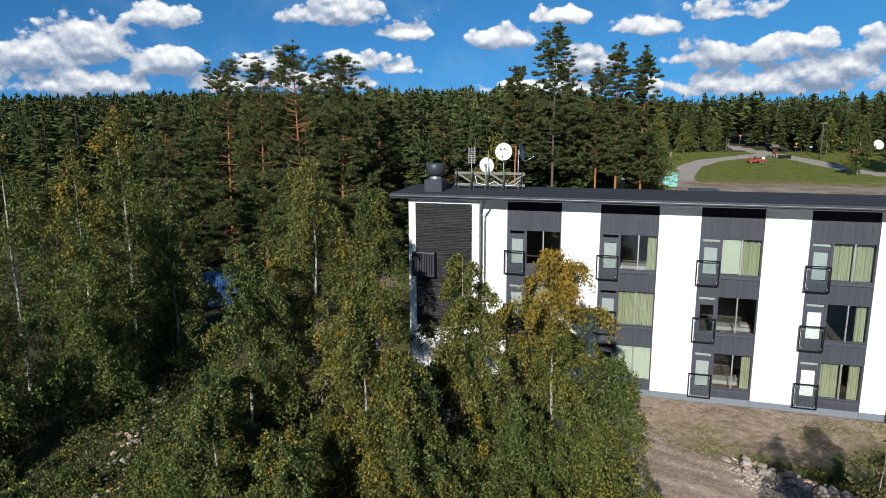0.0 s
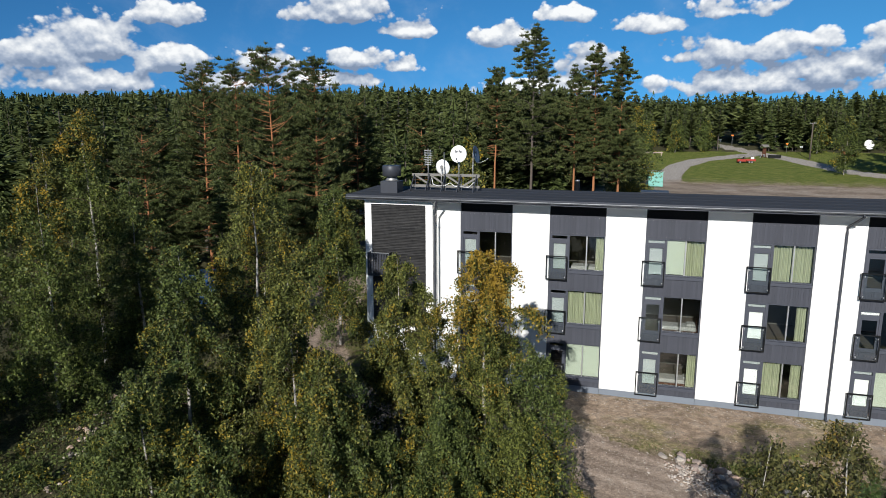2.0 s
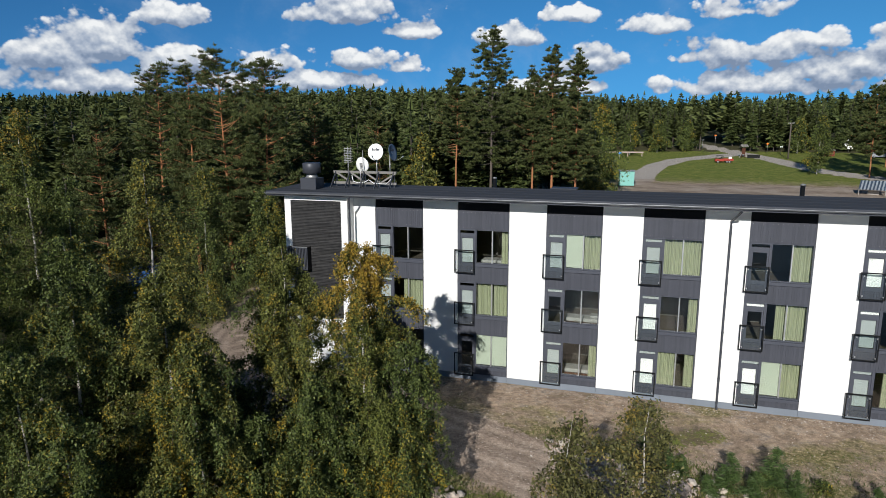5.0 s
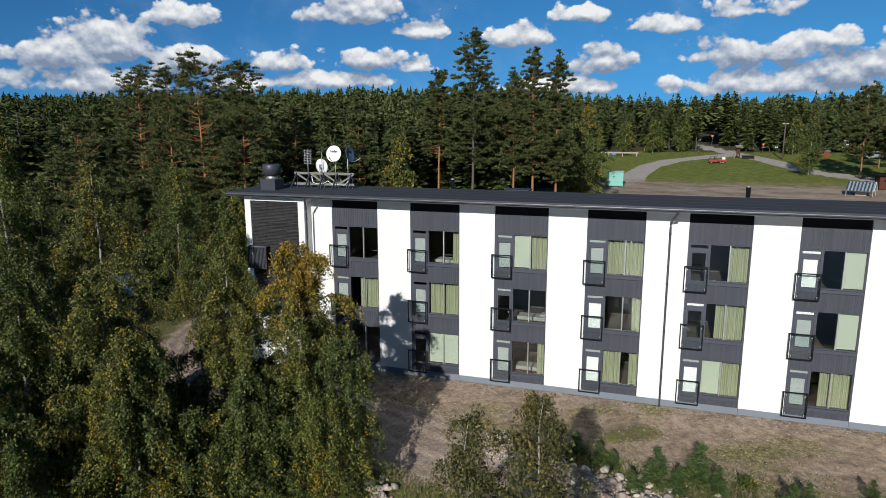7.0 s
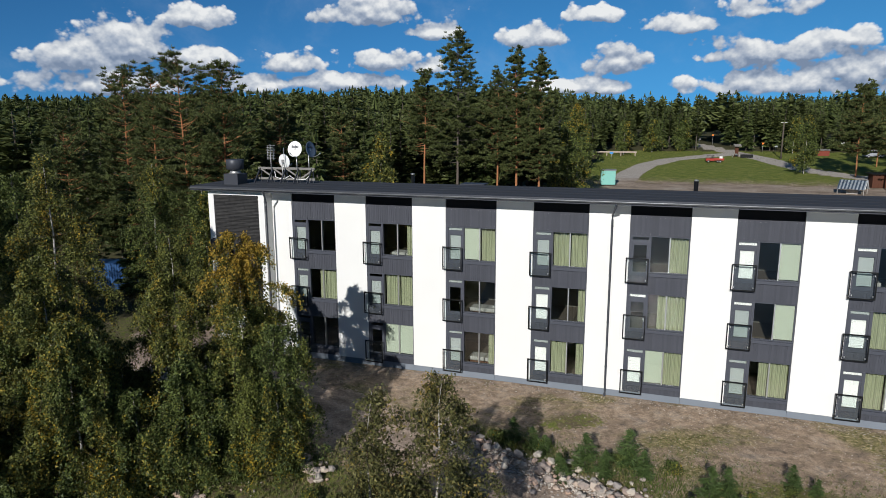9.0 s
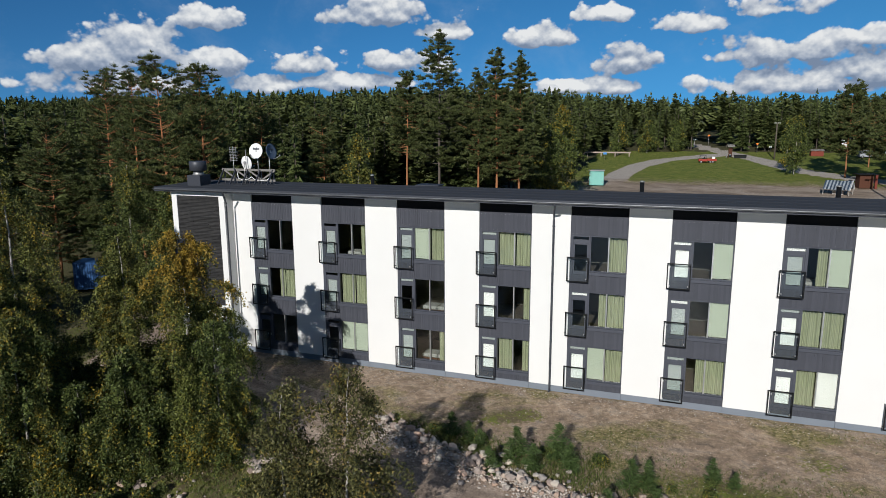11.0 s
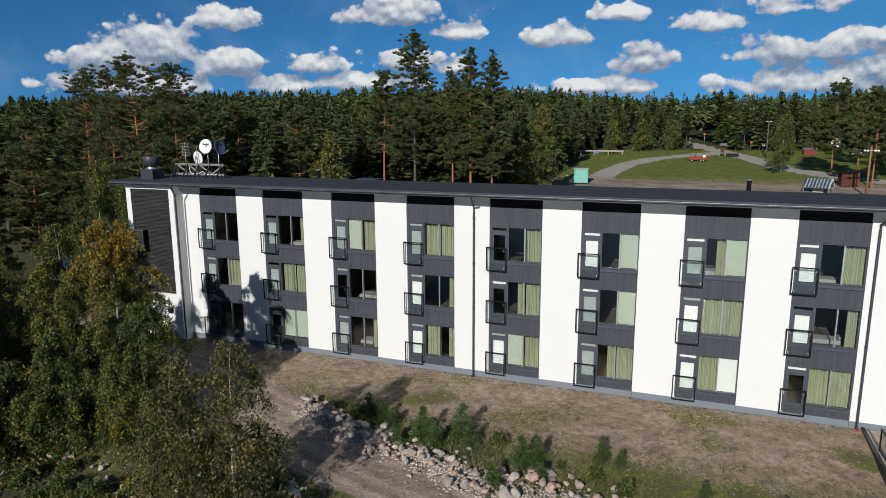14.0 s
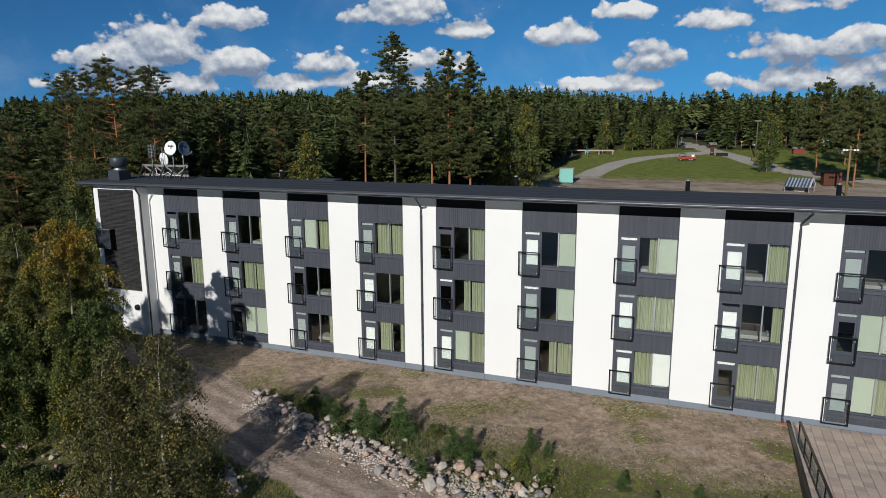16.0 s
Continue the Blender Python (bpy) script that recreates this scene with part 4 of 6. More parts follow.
def make_dish(x, y, z, r, bearing_deg, tilt, mat, foot, label, bars=True):
    """bearing: degrees from -y towards +x; the bowl opens that way."""
    d = thing("satellite_dish", label, "satellite dish", pose(x, y, z, 0, 0, bearing_deg), "satellite dishes")
    bm = bmesh.new()
    rings = []
    for shell in (0, 1):
        for i in range(7):
            q = i / 6 if shell == 0 else 1 - i / 6
            depth = 0.16 * r * (1 - q * q) + (0.02 if shell else 0.0)
            rings.append([bm.verts.new((q * r * math.cos(k * math.tau / 28) if q else 0.0008 * math.cos(k * math.tau / 28), depth - 0.01, 1.06 * (q * r * math.sin(k * math.tau / 28) if q else 0.0008 * math.sin(k * math.tau / 28)))) for k in range(28)])
    for a, b in zip(rings, rings[1:]):
        for k in range(28):
            bm.faces.new((a[k], b[k], b[(k + 1) % 28], a[(k + 1) % 28])).smooth = True
    bmesh.ops.rotate(bm, verts=bm.verts, cent=(0, 0, 0), matrix=Matrix.Rotation(radians(-tilt), 3, "X"))
    bmesh.ops.recalc_face_normals(bm, faces=bm.faces)
    part("reflector", bm, mat, d)
    bm = bmesh.new()
    tube(bm, [(0, 0.2, foot - z), (0, 0.2, 0.12)], 0.03, 8)
    beam(bm, (0, 0.2, 0.0), (0, 0.06, 0.02), 0.12, 0.2)
    part("mast", bm, "steel", d)
    bm = bmesh.new()
    tube(bm, [(0, 0.0, -r * 0.95), (0, -0.3, -r * 0.9), (0, -0.62, -r * 0.55)], 0.016, 6)
    tube(bm, [(0, -0.6, -r * 0.58), (0, -0.68, -r * 0.42)], 0.04, 8)
    part("feed_arm", bm, "alu", d)
    if bars:
        bm = bmesh.new()
        for i in range(6):
            box(bm, -0.22 + i * 0.075, -0.22 + i * 0.075 + 0.055, -0.012, 0.0, r * 0.18, r * 0.18 + (0.14 if i in (0, 3) else 0.1))
        for v in bm.verts:
            q2 = (v.co.x ** 2 + v.co.z ** 2) / r ** 2
            v.co.y += 0.16 * r * (1 - q2) - 0.016
        bmesh.ops.rotate(bm, verts=bm.verts, cent=(0, 0, 0), matrix=Matrix.Rotation(radians(-tilt), 3, "X"))
        part("logo_bar", bm, "duct", d, "dark lettering bars")
    return d


make_dish(-6.87, 1.55, 12.58, 0.46, 6, 12, "dish", 10.5, "white satellite dish on a mast facing the sun")
make_dish(-7.9, 1.95, 11.8, 0.43, 172, 8, "dish", 10.5, "white satellite dish seen from its back, low on the frame", False)
# this bowl carries its shade as a dark bluish colour
make_dish(-5.9, 1.8, 12.55, 0.47, 84, 12, "dish_shaded", 10.5, "satellite dish turned sideways on a mast, shade put into its dark colour")
for x, top, yagi in ((-8.7, 12.85, True), (-7.75, 12.66, False)):
    an = thing("aerial", "multi-rod television aerial on a mast" if yagi else "plain slim mast on the roof frame", "aerial", pose(x, 1.7, 10.45))
    bm = bmesh.new()
    tube(bm, [(0, 0, 0), (0, 0, top - 10.45)], 0.025, 8)
    part("mast", bm, "steel", an)
    if yagi:
        bm = bmesh.new()
        beam(bm, (0, -0.2, 2.05), (0, 0.5, 2.05), 0.03)
        for i in range(9):
            z = 1.5 + i * 0.1
            for yy in (-0.1, 0.15):
                beam(bm, (-0.2, yy, z), (0.2, yy + 0.05, z + 0.02), 0.018)
        beam(bm, (-0.14, -0.1, 1.45), (-0.14, -0.1, 2.36), 0.02)
        beam(bm, (0.14, 0.1, 1.45), (0.14, 0.1, 2.36), 0.02)
        part("antenna_rods", bm, "steel", an)
cab = bmesh.new()
tube(cab, [(-8.5, 1.75, 11.2), (-8.4, 1.7, 10.85), (-8.1, 1.7, 10.75), (-7.7, 1.7, 10.78), (-7.4, 1.7, 10.95), (-7.1, 1.7, 10.75), (-6.3, 1.7, 10.72), (-5.9, 1.7, 11.1)], 0.022, 6)
tagged(part("aerial_cable", cab, "dish"), "white aerial cable looped along the timber frame", "cable")

# terrace with slabs and a glass railing
TX, TY = 31.1, -9.2
ter = thing("terrace", "paved terrace with a low retaining edge beside the house", "terrace", kind="structure")
simple("retaining_wall", "black", [(TX - 0.16, TX - 0.02, TY, 0.0, -1.4, 0.12)], ter, "black retaining edge")
simple("retaining_wall", "black", [(TX - 0.02, 46, TY, TY + 0.2, -1.4, 0.12)], ter, "black retaining edge")
simple("bed", "felt", [(TX - 0.018, 46, TY + 0.202, 0.0, -1.0, 0.05)], ter)
slab_me = to_mesh(box(bmesh.new(), 0.006, 0.396, 0.006, 0.396, 0.0, 0.05, 0.005), "paving_slab", "slab")
for i in range(13):
    for j in range(22):
        child("paving_slab", slab_me, ter, TX + i * 0.402, 0.052 + 0.006 * random.random(), TY + 0.22 + j * 0.402)
simple("outer_paving", "slab", [(TX + 5.235, 45.9, TY + 0.22, -0.02, 0.051, 0.1)], ter)
rl = thing("glass_railing", "black metal railing with glass panes along the terrace edge", "railing", pose(TX - 0.02, 0, 0.1, 0, 0, 2.2))
part("handrail", beam(bmesh.new(), (0, -2.3, 1.0), (0, TY + 0.2, 1.0), 0.09, 0.06), "black", rl)
part("bottom_rail", beam(bmesh.new(), (0, -2.3, 0.1), (0, TY + 0.2, 0.1), 0.05, 0.05), "black", rl)
for i in range(6):
    y = -2.3 - i * (6.65 / 5)
    part("post", beam(bmesh.new(), (0, y, -0.1), (0, y, 0.97), 0.05), "black", rl)
    if i < 5:
        g = part("glass_pane", box(bmesh.new(), -0.006, 0.006, y - 1.25, y - 0.08, 0.18, 0.9), "rail_glass", rl)
        g.visible_shadow = False


# ---- trees ----
rng = np.random.default_rng(7)


def cards(centres, size, droop=0.0, long=1.6):
    """A bent leaf of two triangles at each centre, turned at random."""
    n = len(centres)
    u = rng.normal(size=(n, 3))
    u[:, 2] -= droop
    u /= np.linalg.norm(u, axis=1)[:, None]
    v = np.cross(u, rng.normal(size=(n, 3)))
    v /= np.linalg.norm(v, axis=1)[:, None] + 1e-9
    s = (size * rng.uniform(0.65, 1.35, n))[:, None]
    a, b = centres - u * s * long / 2, centres + u * s * long / 2
    c, d = centres + v * s / 2, centres - v * s / 2
    verts = np.stack([a, c, b, d], 1).reshape(-1, 3)
    i = np.arange(n)[:, None] * 4
    return verts, i + np.array([[0, 1, 2, 3]])


def leaflets(centres, size, droop=0.7, long=1.5):
    """A small pointed leaf of one triangle at each centre, hanging at random."""
    n = len(centres)
    u = rng.normal(size=(n, 3))
    u[:, 2] -= droop
    u /= np.linalg.norm(u, axis=1)[:, None]
    v = np.cross(u, rng.normal(size=(n, 3)))
    v /= np.linalg.norm(v, axis=1)[:, None] + 1e-9
    s = (size * rng.uniform(0.6, 1.4, n))[:, None]
    verts = np.stack([centres - u * s * long * 0.4 + v * s * 0.5, centres - u * s * long * 0.4 - v * s * 0.5, centres + u * s * long * 0.6], 1).reshape(-1, 3)
    return verts, np.arange(n)[:, None] * 3 + np.array([[0, 1, 2]])


def sprays(centres, ways, size, width):
    """A narrow pointed needle spray along a way at each centre."""
    n = len(centres)
    s = (size * rng.uniform(0.55, 1.45, n))[:, None]
    side = np.cross(ways, rng.normal(size=(n, 3)))
    side /= np.linalg.norm(side, axis=1)[:, None] + 1e-9
    w = s * width
    verts = np.stack([centres + side * w - ways * s * 0.4, centres - side * w - ways * s * 0.4, centres + ways * s * 0.6], 1).reshape(-1, 3)
    i = np.arange(n)[:, None] * 3
    return verts, i + np.array([[0, 1, 2]])


def stem_mesh(name, lines, mat, seg=7):
    """Tapered limbs: each a list of points and their radii."""
    vs, fs, base = [], [], 0
    for pts, rad in lines:
        pts = np.asarray(pts, dtype=float)
        for i, p in enumerate(pts):
            d = pts[min(i + 1, len(pts) - 1)] - pts[max(i - 1, 0)]
            d /= np.linalg.norm(d) + 1e-9
            s = np.cross(d, (0, 0, 1) if abs(d[2]) < 0.9 else (1, 0, 0))
            s /= np.linalg.norm(s)
            u = np.cross(s, d)
            for k in range(seg):
                a = math.tau * k / seg
                vs.append(p + (s * math.cos(a) + u * math.sin(a)) * rad[i])
        for i in range(len(pts) - 1):
            for k in range(seg):
                fs.append((base + i * seg + k, base + i * seg + (k + 1) % seg, base + (i + 1) * seg + (k + 1) % seg, base + (i + 1) * seg + k))
        base += len(pts) * seg
    return fast_mesh(name, vs, fs, mat, True)


def birch_meshes(h, spread, leaves, mat, leaf=0.085, low=0.12, lean=0.0, droop=0.9, trunks=1, scatter_by=0.065):
    """White trunk, rising limbs that end in hanging twigs, and small leaves along them."""
    stems, limbs, twigs, pts = [], [], [], []
    for tk in range(trunks):
        n = 9
        ang0 = rng.uniform(0, math.tau)
        off = 0.0 if trunks == 1 else 0.25
        tx = off * math.cos(ang0) + np.cumsum(rng.normal(0, 0.06, n)) + lean * np.linspace(0, 1, n) ** 1.5
        ty = off * math.sin(ang0) + np.cumsum(rng.normal(0, 0.06, n))
        hh = h * (1 - 0.12 * tk)
        tz = np.linspace(-0.3, hh * 0.97, n)
        trunk = np.stack([tx, ty, tz], 1)
        r0 = 0.008 * h + 0.015
        stems.append((trunk, r0 * (1 - np.linspace(0, 0.93, n))))
        count = int(40 + h * 4.4) // trunks
        for i in range(count):
            q = low + (0.97 - low) * (i + rng.uniform(0, 1)) / count
            start = np.array([np.interp(q * hh, tz, trunk[:, j]) for j in range(3)])
            ang = rng.uniform(0, math.tau)
            prof = (0.6 + 0.4 * min(1.0, max(0.0, q - low * 0.5) / 0.22)) * min(0.86, 1.3 * (1.0 - q) ** 0.72)
            length = spread * prof * rng.uniform(0.45, 1.2) + 0.12
            m = 5
            s = np.linspace(0, 1, m)
            rise = rng.uniform(0.35, 0.8) * (0.6 + 0.6 * q)
            out = length * s
            line = np.stack([start[0] + out * math.cos(ang) + rng.normal(0, 0.05, m).cumsum(), start[1] + out * math.sin(ang) + rng.normal(0, 0.05, m).cumsum(),
                             start[2] + length * (rise * s - (rise + 0.15) * s ** 2.6 * droop)], 1)
            limbs.append((line, (0.08 * r0 + 0.009 * length / 2) * (1 - 0.85 * s)))
            knots = [(rng.uniform(0.1, 1.0) ** 0.75, rng.normal(0, 0.8)) for _ in range(1 + int(1.3 + length))]
            for j in range(int(2.2 + 7.6 * length)):
                kw, ka = knots[j % len(knots)]
                w = min(1.0, max(0.1, kw + rng.normal(0, 0.17)))
                p = np.array([np.interp(w, s, line[:, c]) for c in range(3)])
                a2 = ang + ka + rng.normal(0, 0.9)
                ln = rng.uniform(0.35, 1.75) * (0.5 + 0.4 * spread / 2) * (1.1 - 0.65 * q)
                k = np.linspace(0, 1, 4)
                tw = np.stack([p[0] + ln * 0.34 * k ** 0.7 * math.cos(a2), p[1] + ln * 0.34 * k ** 0.7 * math.sin(a2), p[2] + ln * (0.16 * k - (droop + 0.1) * k ** 1.6)], 1)
                twigs.append(tw)
    per = max(3, leaves // max(1, len(twigs)))
    for tw in twigs:
        k = rng.uniform(0, 3, per)
        i = np.minimum(k.astype(int), 2)
        f = (k - i)[:, None]
        pts.append(tw[i] * (1 - f) + tw[i + 1] * f + rng.normal(0, scatter_by, (per, 3)))
    v, f = leaflets(np.concatenate(pts), leaf) if leaf < 0.1 else cards(np.concatenate(pts), leaf, 0.7)
    thin = twigs[::14] if leaf < 0.1 else twigs[::40]
    limbs = [(a, b) for a, b in limbs] + [(t, np.full(4, 0.006)) for t in thin]
    return stem_mesh("trunk", stems, "birch_bark", 8), stem_mesh("branchwork", limbs, "twig", 3), fast_mesh("crown", v, f, mat)


def pine_meshes(h, crown_from, spread, count, bark="pine_bark", full=1.0, size=0.3, wide=0.085, taper=0.5):
    """A Scots pine: a tall stem, uneven limbs that turn up at their ends, and rounded cushions of fine needles on them."""
    n = 8
    tx, ty = np.cumsum(rng.normal(0, 0.06, n)), np.cumsum(rng.normal(0, 0.06, n))
    tz = np.linspace(-0.4, h * 0.985, n)
    r0 = 0.0085 * h + 0.03
    limbs = [(np.stack([tx, ty, tz], 1), r0 * (1 - np.linspace(0, 0.9, n)))]
    clumps = []
    whorls = int((1 - crown_from) * h * 3.0)
    for i in range(whorls):
        q = crown_from + (0.985 - crown_from) * (i + rng.uniform(0, 0.8)) / whorls
        u = (q - crown_from) / (1 - crown_from)
        prof = (0.55 + 0.45 * min(1.0, u / 0.2)) * (1 - u) ** taper * (0.88 + 0.12 * math.sin(9 * u + 7 * tx[3])) + 0.03
        for b in range(rng.integers(3, 6)):
            if rng.random() > (0.78 + 0.2 * u) * full:
                continue
            ang = rng.uniform(0, math.tau)
            ln = spread * prof * rng.uniform(0.5, 1.12) + 0.1
            base = np.array([np.interp(q * h, tz, tx), np.interp(q * h, tz, ty), q * h])
            rise = rng.uniform(-0.32, 0.08) + 0.5 * u
            k = np.linspace(0, 1, 4)
            limbs.append((np.stack([base[0] + ln * k * math.cos(ang), base[1] + ln * k * math.sin(ang), base[2] + ln * (rise * k + 0.2 * k * k)], 1), (0.012 + 0.008 * ln) * (1 - 0.8 * k)))
            for c in range(max(2, int(1.3 + ln * 1.9))):
                w = rng.uniform(0.22, 1.0) ** 0.7
                lat = rng.normal(0, 0.2) * ln * w
                clumps.append((base[0] + ln * w * math.cos(ang) - lat * math.sin(ang), base[1] + ln * w * math.sin(ang) + lat * math.cos(ang),
                               base[2] + ln * (rise * w + 0.2 * w * w) + rng.normal(0.0, 0.34), math.cos(ang), math.sin(ang), rng.uniform(0.2, 0.5) * (0.6 + 0.14 * ln)))
    for k in range(7):
        clumps.append((tx[-1], ty[-1], h * (0.925 + 0.012 * k), 0.0, 0.0, 0.5 - 0.055 * k))
    cl = np.array(clumps)
    share = cl[:, 5] ** 1.6
    which = np.repeat(np.arange(len(cl)), np.maximum(8, (count * share / share.sum()).astype(int)))
    c = cl[which]
    m = len(c)
    d = rng.normal(size=(m, 3))
    d /= np.linalg.norm(d, axis=1)[:, None]
    d[:, 2] = np.where(d[:, 2] < -0.25, -0.5 * d[:, 2], d[:, 2])
    cen = c[:, :3] + d * (c[:, 5] * rng.uniform(0.1, 1.0, m) ** 0.5)[:, None] * np.array([1.0, 1.0, 0.62])
    way = d * 0.8 + np.stack([c[:, 3] * 0.35, c[:, 4] * 0.35, np.full(m, 0.35)], 1) + rng.normal(0, 0.25, (m, 3))
    way /= np.linalg.norm(way, axis=1)[:, None]
    v, f = sprays(cen, way, size, wide)
    return stem_mesh("trunk", limbs, bark, 5), fast_mesh("crown", v, f, "pine")


def spruce_meshes(h, spread, count, mat="spruce", size=0.46, low=0.06, wide=0.13):
    """A narrow spruce: whorls of drooping boughs, shorter to the top."""
    n = 5
    tz = np.linspace(-0.3, h, n)
    limbs = [(np.stack([rng.normal(0, 0.03, n), rng.normal(0, 0.03, n), tz], 1), (0.01 * h + 0.01) * (1 - np.linspace(0, 0.96, n)))]
    cen, way = [], []
    whorls = max(8, int(h * 2.1))
    for i in range(whorls):
        q = low + (0.99 - low) * (i + rng.uniform(0, 0.6)) / whorls
        r = spread * (1 - q) ** 0.85 * rng.uniform(0.75, 1.15) + 0.08
        for b in range(6):
            ang = rng.uniform(0, math.tau)
            ln = r * rng.uniform(0.65, 1.15)
            m = max(2, int(count / whorls / 6 * (0.4 + 1.2 * (1 - q))))
            s = rng.uniform(0.12, 1.0, m)
            lat = rng.normal(0, 0.3, m) * ln * (1.05 - s * 0.75)
            p = np.stack([ln * s * math.cos(ang) - lat * math.sin(ang), ln * s * math.sin(ang) + lat * math.cos(ang), q * h + ln * (-0.28 * s + 0.2 * s ** 3) + rng.normal(0, 0.05, m)], 1)
            d = np.stack([math.cos(ang) + rng.normal(0, 0.4, m), math.sin(ang) + rng.normal(0, 0.4, m), -0.1 + rng.normal(0, 0.35, m)], 1)
            cen.append(p)
            way.append(d / np.linalg.norm(d, axis=1)[:, None])
    v, f = sprays(np.concatenate(cen), np.concatenate(way), size, wide)
    return stem_mesh("trunk", limbs, "grey_bark", 5), fast_mesh("crown", v, f, mat)


def plant(name, meshes, x, y, label, category, group="", turn=0.0, size=1.0, sink=0.05, z=None):
    t = thing(name, label, category, Matrix.Translation((x, y, (ground_z(x, y) if z is None else z) - sink)) @ Matrix.Rotation(turn, 4, "Z") @ Matrix.Scale(size, 4), group)
    for me in meshes:
        ob = new(me.name.split(".")[0], me)
        ob.parent = t
        if me.name.startswith("branchwork"):
            tagged(ob, kind="stuff")
    return t


# birches in front of the house
for x, y, h, spread, n, mat, low, label in (
    (-2.4, -10.4, 10.6, 3.4, 39000, "gold", 0.04, "birch with a golden top before the white front"),
    (-5.9, -10.6, 10.2, 3.2, 31000, "birch", 0.05, "green birch with hanging twigs and yellow tufts"),
    (-8.2, -14.8, 10.6, 3.3, 30000, "birch", 0.04, "dense green birch by the rocky slope"),
    (-11.6, -11.3, 14.0, 2.9, 19000, "birch", 0.16, "tall open birch with a bright white trunk"),
    (-12.4, -15.0, 11.4, 2.4, 20000, "alder", 0.05, "dark green bushy birch"),
    (-11.9, -18.2, 8.2, 2.1, 15000, "alder", 0.03, "low spreading green birch on the slope"),
    (-9.0, -18.9, 7.0, 2.3, 15000, "alder", 0.02, "low bushy dark green birch on the slope"),
    (-6.6, -15.4, 8.0, 2.5, 15000, "alder", 0.03, "bushy dark green birch with few yellow tufts"),
    (-3.6, -13.2, 6.0, 2.3, 15000, "alder", 0.02, "broad dark green birch at the foot of the others"),
    (-0.5, -11.0, 6.9, 2.3, 14000, "alder", 0.02, "low dark green birch beside the track"),
):
    plant("birch_tree", birch_meshes(h, spread, int(n * 2.7), mat, 0.062, low, scatter_by=0.085), x, y, label, "tree", "front birches")
LOW_BIRCH = [birch_meshes(5.0, 2.3, 20000, m, 0.072, 0.0, scatter_by=0.1) for m in ("birch", "alder", "alder", "alder")]
for i, (x, y, size) in enumerate(((-9.8, -13.2, 1.15), (-7.2, -12.6, 1.0), (-5.0, -14.0, 0.95), (-13.8, -17.2, 0.95), (-13.9, -12.6, 1.1), (-3.2, -11.9, 1.0), (-16.2, -15.4, 0.85))):
    plant("birch_tree", LOW_BIRCH[i % 4], x, y, "low bushy young birch with yellow tufts" if i % 4 == 0 else "low bushy dark green young birch", "tree", "young birches", turn=i * 1.7, size=size)
for x, y, h, s, n in ((6.3, -16.4, 7.5, 2.1, 8000), (8.3, -15.9, 8.0, 2.2, 9000)):
    plant("birch_tree", birch_meshes(h, s, int(n * 2.3), "thin_birch", leaf=0.064, low=0.1, scatter_by=0.09), x, y, "slim young olive-green birch below the track", "tree", "front birches")

plant("birch_tree", birch_meshes(10.6, 3.3, 30000, "alder", 0.085, 0.1, scatter_by=0.11), -15.4, 3.6, "dark green weeping birch beside the gable end", "tree", "slope birches")

# birches and alders on the slope west of the house
for x, y, h, spread, n, mat, label in (
    (-29.0, -2.2, 16.4, 3.2, 15000, "tall_gold", "tall birch with a yellowing top"),
    (-26.8, -8.0, 12.8, 2.9, 13000, "mid_gold", "leafy birch with a few golden twigs"),
    (-33.5, -6.0, 15.5, 3.2, 12000, "tall_gold", "tall green birch with a yellow top"),
    (-26.6, -1.6, 12.0, 2.7, 11000, "alder", "dark green birch on the slope"),
    (-23.0, 6.8, 12.0, 2.4, 10000, "alder", "tall green birch at the forest edge"),
    (-31.5, -11.5, 11.0, 2.8, 10000, "birch", "green birch at the forest edge"),
    (-27.5, -14.0, 8.6, 2.5, 10000, "alder", "low dark green birch"),
    (-30.5, -17.0, 7.0, 2.4, 10000, "alder", "low bushy dark green birch"),
    (-36.5, 1.5, 14.0, 3.0, 9000, "birch", "tall green birch among pines"),
    (-13.0, 27.0, 12.5, 2.8, 7000, "birch", "yellowish green birch behind the house"),
    (2.4, 62.0, 14.0, 3.6, 12000, "mid_gold", "broad birch turning yellow beside the gravel road"),
    (1.5, 55.0, 11.0, 3.6, 9000, "alder", "broad green birch behind the roof"),
    (0.5, 64.0, 9.0, 3.0, 7000, "alder", "leafy birch behind the roof"),
    (10.5, 131.0, 8.0, 2.4, 4500, "alder", "light green birch at the far wood edge"),
    (17.0, 134.0, 7.5, 2.3, 4500, "alder", "light green birch at the far wood edge"),
    (4.5, 124.0, 8.5, 2.4, 4500, "alder", "light green birch beside the far road"),
    (40.5, 131.0, 8.5, 2.4, 4500, "alder", "leafy birch at the far wood edge"),
    (36.9, 96.3, 10.5, 2.2, 7000, "alder", "lone birch on the lawn by the road"),
):
    big = 0.085 if y < 20 else 0.16 if y < 110 else 0.22
    plant("birch_tree", birch_meshes(h, spread * (1.12 if y < 20 else 1.0), int(n * 2.4) if y < 20 else n, mat, big, 0.05 if y < 20 else 0.12, scatter_by=0.13 if y < 20 else 0.16), x, y, label, "tree", "slope birches" if y < 20 else "far birches")

